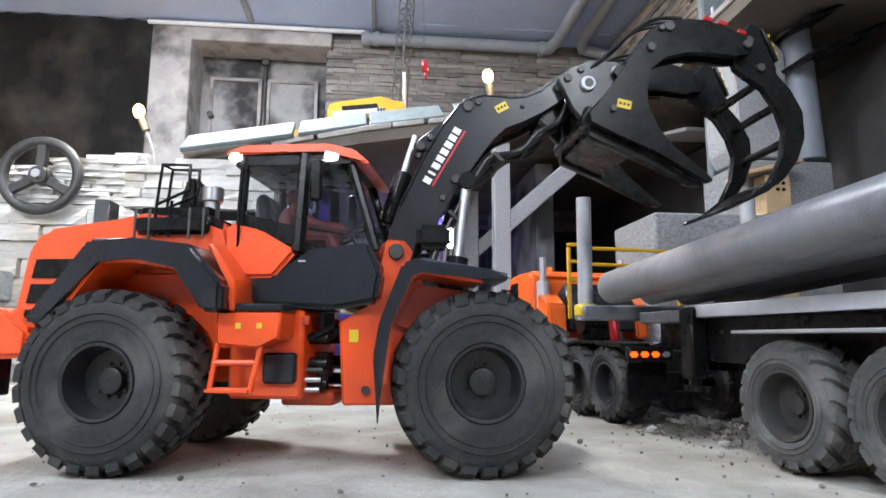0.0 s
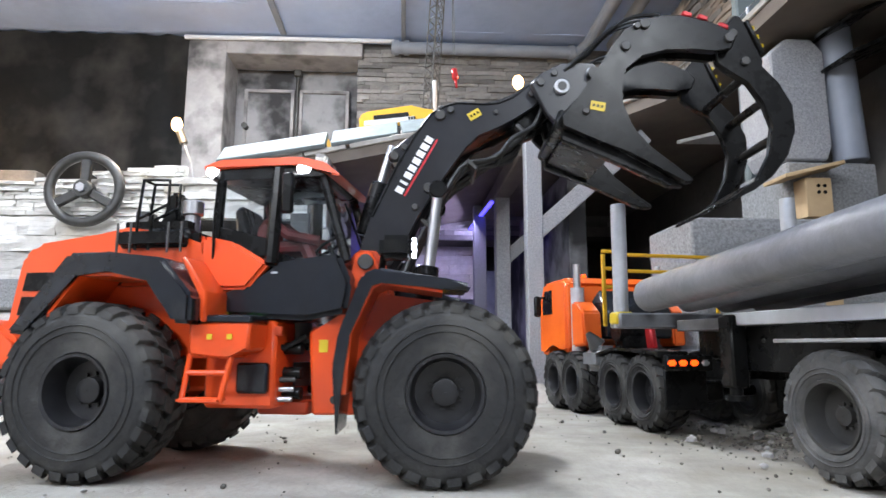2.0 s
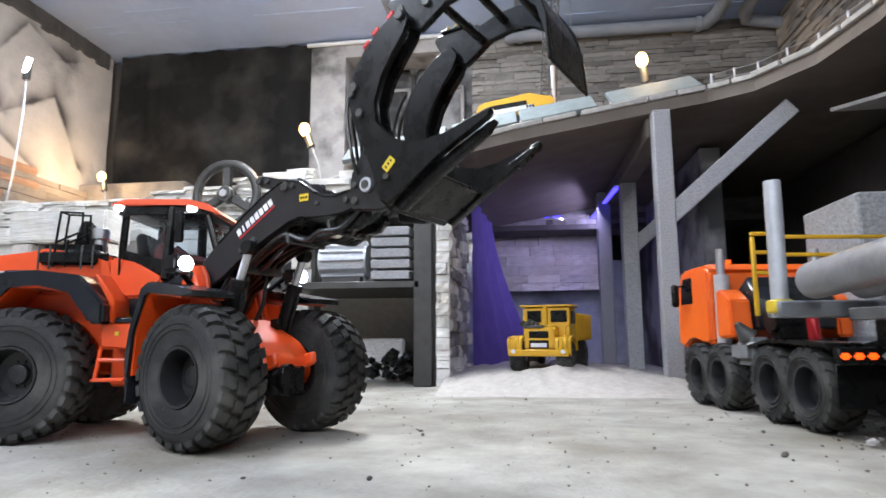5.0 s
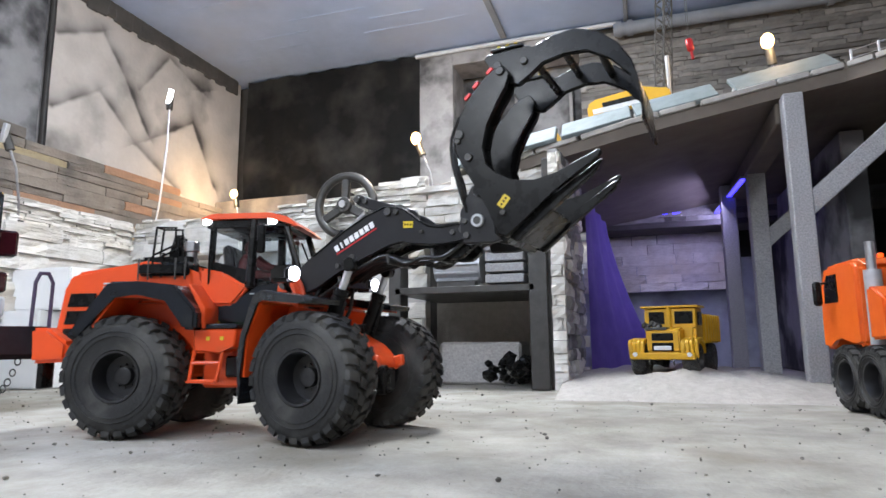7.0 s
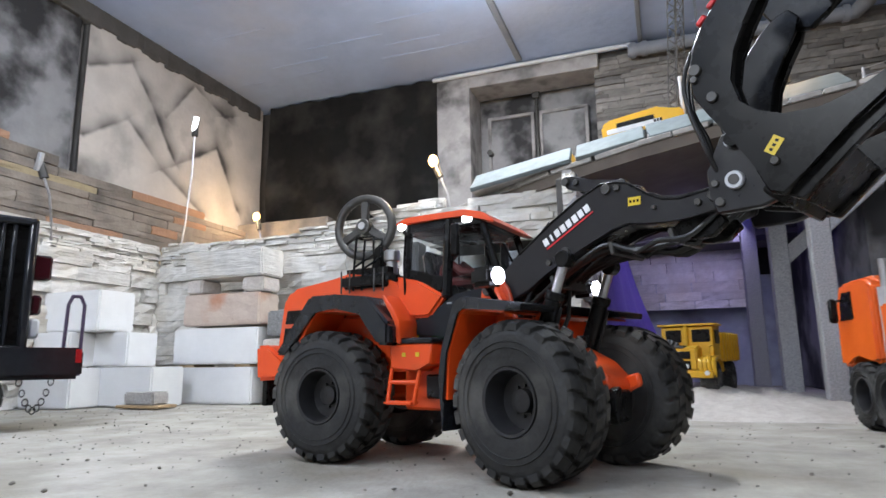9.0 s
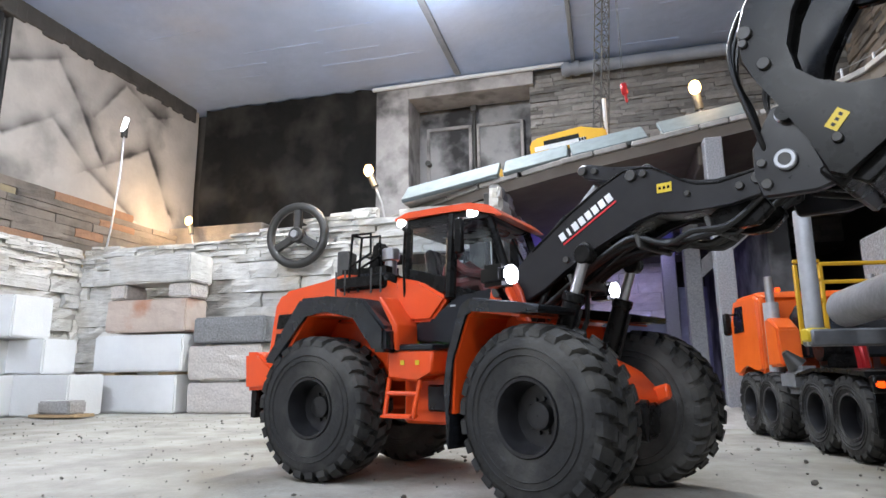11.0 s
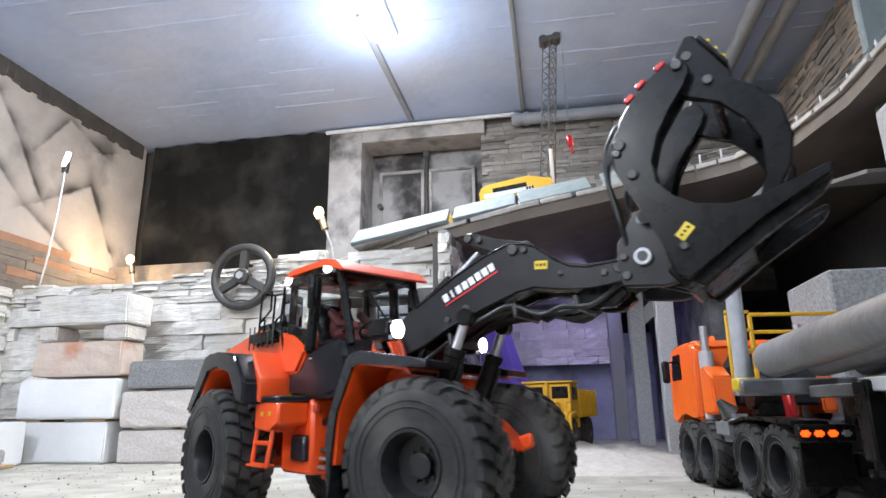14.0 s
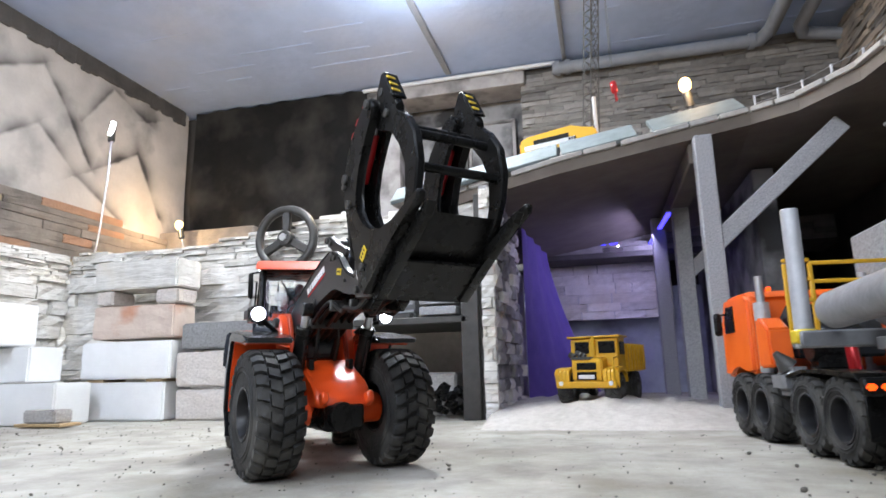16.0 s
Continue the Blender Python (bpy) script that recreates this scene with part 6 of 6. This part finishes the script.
for s in (-1, 1):
    bm = B()
    box(bm, (0, s * 0.042, 0.006), (0.17, 0.024, 0.028), 0.006, seg=2)
    part("track", bm, "rubber", crane)
bm = B()
foot, tip = Vector((0.085, 0, 0.045)), Vector((0.185, 0.115, 0.555))
axis = (tip - foot).normalized()
q = axis.to_track_quat("Z", "Y").to_matrix()
n = 13
corner = lambda i, k: foot + (tip - foot) * i / n + q @ Vector((((-1) ** (k // 2)) * 0.014, ((-1) ** ((k + 1) // 2)) * 0.014, 0))
for k in range(4):
    cyl(bm, corner(0, k), corner(n, k), 0.0017, 6)
    for i in range(n):
        cyl(bm, corner(i, k), corner(i + 1, (k + 1) % 4), 0.0010, 5)
        cyl(bm, corner(i, k), corner(i, (k + 1) % 4), 0.0010, 5)
part("lattice_boom", bm, "castiron", crane)
bm = B()
box(bm, tip, (0.05, 0.03, 0.022), 0.003)
for dx in (-0.02, 0.02):
    cyl(bm, tip + Vector((dx, -0.018, 0)), tip + Vector((dx, 0.018, 0)), 0.013, 14)
part("boom_head", bm, "castiron", crane)
bm = B()
cyl(bm, (0.205, -0.004, 0.50), (0.162, -0.03, 0.165), 0.0006, 5)
cyl(bm, (0.208, -0.004, 0.50), (0.166, -0.03, 0.165), 0.0006, 5)
part("rope", bm, "castiron", crane)
bm = B()
box(bm, (0.164, -0.03, 0.150), (0.016, 0.012, 0.034), 0.004)
box(bm, (0.164, -0.03, 0.124), (0.006, 0.006, 0.024), 0.001)
part("hook_block", bm, "red", crane)
bm = B()
cyl(bm, (0.10, 0.0, 0.05), (0.112, 0.0, 0.15), 0.005, 10)
part("mast", bm, "whiterail", crane)
bm = B()
prism(bm, [(0, 0), (0.045, 0), (0.034, 0.03), (0.012, 0.03)], -0.012, 0.012, 0.002)
ob = tagged(finish(bm, "yellow_bucket", "yellow"), "small yellow bucket lying on the ramp", "bucket")
ob.matrix_world = pose(-0.19, 1.585, 0.575, 0, -8, 0)

# ---- black truck with its back to the blocks ----
dark_truck = thing("dark_truck", "black model truck front with a slatted grille and steel bumper", "truck", pose(-1.043, 0.695, 0, 0, 0, 65))
bm = B()
box(bm, (-0.04, 0.10, 0.236), (0.36, 0.19, 0.228), 0.008, seg=2)
dbody = part("body", bm, "black", dark_truck)
bm = B()
box(bm, (-0.04, 0.10, 0.3520), (0.362, 0.192, 0.004), 0.001)
part("yellow_edge", bm, "yellow", dbody)
for i in range(19):
    bm = B()
    box(bm, (-0.19 + 0.0165 * i, 0.0000, 0.237), (0.007, 0.014, 0.204), 0.002)
    part("grille_slat", bm, "charcoal", dbody)
bm = B()
box(bm, (-0.01, -0.02, 0.106), (0.45, 0.07, 0.052), 0.008, seg=2)
dbump = part("bumper", bm, "charcoal", dark_truck)
bm = B()
box(bm, (0.206, -0.056, 0.118), (0.009, 0.001, 0.022))
part("warning_stripe", bm, "red", dbump)
bm = B()
for x0, x1, z0, z1 in ((-0.22, 0.14, 0.338, 0.352), (-0.22, 0.14, 0.122, 0.136), (0.126, 0.14, 0.122, 0.352)):
    box(bm, ((x0 + x1) / 2, 0.000, (z0 + z1) / 2), (x1 - x0, 0.020, z1 - z0), 0.004)
part("grille_frame", bm, "charcoal", dbody)
for x, z, m in ((0.154, 0.270, "darkred"), (0.150, 0.205, "darkred"), (0.150, 0.165, "whiterail")):
    bm = B()
    box(bm, (x, 0.02, z), (0.030 if z > 0.25 else 0.016, 0.03, 0.044 if z > 0.25 else 0.034), 0.004)
    part("lamp", bm, m, dark_truck)
bm = B()
tube(bm, [(0.188, -0.03, 0.118), (0.190, -0.03, 0.205), (0.196, -0.03, 0.220), (0.208, -0.03, 0.220), (0.215, -0.03, 0.205), (0.214, -0.03, 0.085)], 0.0030, 8)
part("bow_handle", bm, "plum", dbump)
for i in range(9):
    u = i / 8
    bm = B()
    lathe(bm, [(0.0055 + 0.0012 * math.cos(a), 0.0012 * math.sin(a)) for a in (0, 1.57, 3.14, 4.71)], 12)
    o = part("chain_link", bm, "castiron", dbump)
    o.matrix_local = pose(0.130 + 0.045 * u, -0.03, 0.076 - 0.045 * math.sin(math.pi * u), 0, 0, 90 * (i % 2) + 30)
for x in (-0.10, 0.075):
    wheel(dark_truck, (x, 0.06, 0.05), -1, 0.10, 0.05, 18, "darktruck", "rubber", "castiron", 0.004)

# ---- stone and steel pieces beyond the trailer ----
def stone_piece(name, c, s, m, label, rot=(0, 0, 0)):
    bm = B()
    box(bm, c, s, 0.003, rot)
    return tagged(finish(bm, name, m), label, "stone block", "stone posts beyond the trailer")


stone_piece("granite_block", (0.560, 1.045, 0.145), (0.20, 0.16, 0.29), "darkgranite", "dark granite block with a broken grey face beyond the trailer")
stone_piece("granite_block", (0.715, 1.07, 0.195), (0.15, 0.14, 0.39), "darkgranite", "tall dark speckled granite block")
bm = B()
prism(bm, [(0.642, 0.425), (0.655, 0.400), (0.725, 0.400), (0.735, 0.425), (0.735, 0.590), (0.715, 0.612), (0.670, 0.612), (0.640, 0.585)], 1.02, 1.12, 0.003)
tagged(finish(bm, "granite_post", "speckle"), "speckled granite post with cut corners standing on a block", "stone post", "stone posts beyond the trailer")
pipe_post = thing("steel_pipe", "grey steel pipe standing beside the granite post", "pipe")
bm = B()
cyl(bm, (0.772, 1.03, 0.40), (0.760, 1.03, 0.66), 0.026, 24, bev=0.002)
part("tube_run", bm, "pipe", pipe_post)
bm = B()
box(bm, (0.80, 1.0, 0.585), (0.16, 0.12, 0.006), 0.001, (0, -24, 0))
box(bm, (0.80, 1.0, 0.645), (0.16, 0.12, 0.006), 0.001, (0, -24, 0))
part("bracket_plate", bm, "black", pipe_post)
stone_piece("grey_board", (0.692, 1.16, 0.63), (0.05, 0.02, 0.5), "kerb", "pale grey upright board behind the granite post")
birdhouse = thing("wooden_box", "small pale wooden box with four round holes and a slanted roof", "box")
bm = B()
box(bm, (0.668, 0.985, 0.325), (0.042, 0.03, 0.062), 0.001)
bbox = part("front", bm, "wood", birdhouse)
bm = B()
box(bm, (0.655, 0.985, 0.366), (0.10, 0.06, 0.006), 0.001, (0, -14, 0))
part("roof", bm, "wood", birdhouse)
for dx in (-0.005, 0.005):
    for dz in (-0.005, 0.005):
        bm = B()
        cyl(bm, (0.672 + dx, 0.9705, 0.338 + dz), (0.672 + dx, 0.9685, 0.338 + dz), 0.0028, 10)
        part("hole", bm, "black", bbox)
bm = B()
box(bm, (0.675, 0.985, 0.147), (0.03, 0.03, 0.29), 0.001)
part("stand", bm, "wood", birdhouse)

# pallet-like pale board under the ramp and its railing
bm = B()
box(bm, (0.80, 1.38, 0.565), (0.30, 0.12, 0.008), 0.001, (6, -8, 22))
tagged(finish(bm, "pale_board", "granite"), "pale loose board under the ramp deck", "board")
rail = thing("ramp_railing", "thin steel railing along the outer ramp edge", "railing")
pts = []
for k in range(4, len(EDGE) - 1):
    (xa, ya), (xb, yb) = EDGE[k], EDGE[k + 1]
    for u in (0.0, 0.5):
        pts.append((xa + (xb - xa) * u + 0.015, ya + (yb - ya) * u + 0.012, ramp_z(k) + (ramp_z(k + 1) - ramp_z(k)) * u + 0.036))
for p in pts:
    bm = B()
    box(bm, (p[0], p[1], p[2] + 0.016), (0.004, 0.004, 0.034), 0.0008)
    part("railing_post", bm, "whiterail", rail)
bm = B()
for h in (0.014, 0.030):
    tube(bm, [(p[0], p[1], p[2] + h) for p in pts], 0.0009, 5)
part("railing_wire", bm, "steel", rail)

# ---- grit, crumbs and pebbles on the floor ----
rnd = random.Random(4)
bm = B()
for i in range(2600):
    if i < 2000:
        x, y = rnd.uniform(-1.4, 0.9), rnd.uniform(0.15, 1.5) ** 1.0
    else:
        x, y = rnd.gauss(0.45, 0.07), rnd.gauss(0.72, 0.10)
    r = rnd.uniform(0.0005, 0.0015) * (2.2 if rnd.random() < 0.08 else 1)
    if i >= 2000:
        r *= 1.5
    if i < 2000 and rnd.random() < 0.5:
        x, y = x - 0.35 * rnd.random(), y * 0.8 + 0.1
    vs = bmesh.ops.create_icosphere(bm, subdivisions=1, radius=r, matrix=pose(x, y, r * 0.4, rnd.uniform(0, 90), 0, rnd.uniform(0, 360)) @ Matrix.Diagonal((1, rnd.uniform(0.5, 1), rnd.uniform(0.4, 0.8), 1)))
tagged(finish(bm, "floor_grit", "grit"), "dark grit and crumbs scattered on the floor", "grit", kind="stuff")
bm = B()
for i in range(60):
    x, y = rnd.gauss(0.47, 0.06), rnd.gauss(0.74, 0.08)
    ball(bm, (x, y, 0.003), rnd.uniform(0.003, 0.008), 1, (1, rnd.uniform(0.6, 1), 0.6), 0.6)
for x, y, r in ((0.245, 1.50, 0.018), (0.262, 1.475, 0.012), (0.155, 1.40, 0.006)):
    ball(bm, (x, y, r * 0.6 + 0.005), r, 2, (1, 0.8, 0.9), 0.4)
tagged(finish(bm, "pebbles", "granite"), "pale pebbles lying under the truck", "pebbles", kind="stuff")


# ---- what moves ----
# seconds, rear axle x, y, heading, steering joint, boom, grapple (degrees)
LOADER = [
    (0.0, -0.1381, 0.6627, -11.3, 10.5, 44.5, -19.6), (0.5, -0.1377, 0.6629, -11.7, 10.8, 44.2, -19.4), (1.0, -0.1369, 0.6632, -11.7, 10.6, 44.2, -19.5),
    (1.5, -0.1491, 0.6639, -10.9, 9.4, 44.0, -20.0), (2.0, -0.1898, 0.6684, -11.5, 8.7, 44.8, -18.9), (2.5, -0.243, 0.685, -13.4, 7.4, 45.2, -19.0),
    (3.0, -0.3076, 0.715, -15.2, 5.5, 45.2, -19.0), (3.5, -0.3606, 0.7354, -17.0, 4.6, 44.9, -0.6), (4.0, -0.4052, 0.7502, -12.6, -2.6, 37.3, 30.2),
    (4.5, -0.4521, 0.7556, 0.6, -25.6, 23.6, 39.1), (5.0, -0.5033, 0.7604, 9.2, -33.0, 14.4, 38.4), (7.5, -0.5125, 0.7393, 9.1, -20.9, 11.3, 42.7),
    (8.0, -0.434, 0.7508, 4.2, -25.0, 12.3, 41.0), (8.5, -0.3623, 0.7556, -4.2, -19.5, 11.2, 44.7), (9.0, -0.3011, 0.7492, -10.0, -16.1, 11.5, 45.1),
    (9.5, -0.2508, 0.7319, -13.3, -14.9, 12.2, 44.1), (12.0, -0.1681, 0.7054, -16.3, -13.8, 12.2, 41.9), (12.5, -0.1695, 0.7121, -17.0, -12.5, 12.2, 41.7),
    (13.0, -0.171, 0.7155, -21.8, -3.6, 11.4, 41.5), (13.5, -0.1805, 0.7254, -32.2, 13.6, 10.3, 40.8), (14.0, -0.2213, 0.7573, -38.6, 18.6, 9.8, 39.5),
    (14.5, -0.2667, 0.7998, -42.0, 15.6, 9.0, 40.3), (15.0, -0.3135, 0.8644, -48.0, 14.4, 8.4, 39.0), (15.5, -0.349, 0.916, -54.0, 15.0, 7.8, 38.5),
    (16.0, -0.37, 0.958, -64.0, 19.5, 3.7, 39.0)]
# seconds, jaw (degrees; negative closes it)
JAW = [(0, -1), (2.0, -1), (3.0, 4), (3.5, 8), (4.0, 11), (5.0, 11), (7.5, 5), (9.7, 5), (11.6, -50), (15.0, -50), (16.0, -49)]


def eased(t):
    """The loader's row at any time, on a smooth curve through the rows above."""
    k = max(i for i, r in enumerate(LOADER) if r[0] <= t + 1e-6)
    if k == len(LOADER) - 1:
        return np.array(LOADER[-1][1:])
    R = [np.array(r, float) for r in LOADER]

    def slope(i):
        if i in (0, len(R) - 1):
            return np.zeros(6)
        a, b = (R[i] - R[i - 1])[1:] / (R[i][0] - R[i - 1][0]), (R[i + 1] - R[i])[1:] / (R[i + 1][0] - R[i][0])
        wa, wb = R[i + 1][0] - R[i][0], R[i][0] - R[i - 1][0]
        return (a * wa + b * wb) / (wa + wb)

    h = R[k + 1][0] - R[k][0]
    u = (t - R[k][0]) / h
    return ((2 * u**3 - 3 * u**2 + 1) * R[k][1:] + (u**3 - 2 * u**2 + u) * h * slope(k) + (3 * u**2 - 2 * u**3) * R[k + 1][1:] + (u**3 - u**2) * h * slope(k + 1))


def motions():
    rows = {o: [] for o in (loader, front, boom, bell_crank, grapple, jaw, *[o for _, *pair in lifts for o in pair], *front_wheels, *rear_wheels)}
    spin_r = spin_f = 0.0
    last = None
    for i in range(97):
        t = i / 6
        x, y, yaw, art, b, c = eased(min(t, 16.0))
        m = pose(x, y, 0, 0, 0, yaw)
        f = pose(JOINT, 0, 0, 0, 0, art)
        ra, fa = m.translation.copy(), (m @ f @ Vector((0.127, 0, 0)))
        if last:
            hr, hf = radians(yaw), radians(yaw + art)
            spin_r += math.degrees((ra - last[0]).dot(Vector((math.cos(hr), math.sin(hr), 0))) / TYRE_R)
            spin_f += math.degrees((fa - last[1]).dot(Vector((math.cos(hf), math.sin(hf), 0))) / TYRE_R)
        last = (ra, fa)
        rows[loader].append((t, m))
        rows[front].append((t, f))
        arm_m = f @ pose(TOWER[0], 0, TOWER[1], 0, -b, 0) @ pose(-BOOM_HINGE[0], 0, -BOOM_HINGE[1])
        rows[boom].append((t, arm_m))
        tool = f.inverted() @ arm_m @ Vector((TOOL_PIVOT[0], 0, TOOL_PIVOT[1]))
        rows[grapple].append((t, f @ pose(*tool, 0, -c, 0) @ pose(TOOL_OFFSET[0], 0, TOOL_OFFSET[1])))
        rows[bell_crank].append((t, arm_m @ pose(CRANK[0], 0, CRANK[1], 0, 0.27 * (c - b + 63.5), 0)))
        eye_p = f.inverted() @ arm_m @ Vector((LIFT_EYE[0], 0, LIFT_EYE[1]))
        lean = math.degrees(math.atan2(eye_p.x - LIFT_FOOT[0], eye_p.z - LIFT_FOOT[1]))
        for s, barrel, rod in lifts:
            rows[barrel].append((t, f @ pose(LIFT_FOOT[0], s * 0.0385, LIFT_FOOT[1], 0, lean, 0)))
            rows[rod].append((t, f @ pose(eye_p.x, s * 0.0385, eye_p.z, 0, lean, 0)))
        rows[jaw].append((t, rows[grapple][-1][1] @ pose(HINGE[0], 0, HINGE[1], 0, -float(np.interp(t, *zip(*JAW))), 0)))
        for w, s in zip(front_wheels, (-1, 1)):
            rows[w].append((t, f @ pose(0.127, s * 0.075, TYRE_R, 0, spin_f, 0)))
        for w, s in zip(rear_wheels, (-1, 1)):
            rows[w].append((t, pose(0, s * 0.075, TYRE_R, 0, spin_r, 0)))
    for o, r in rows.items():
        walk(o, r)


motions()
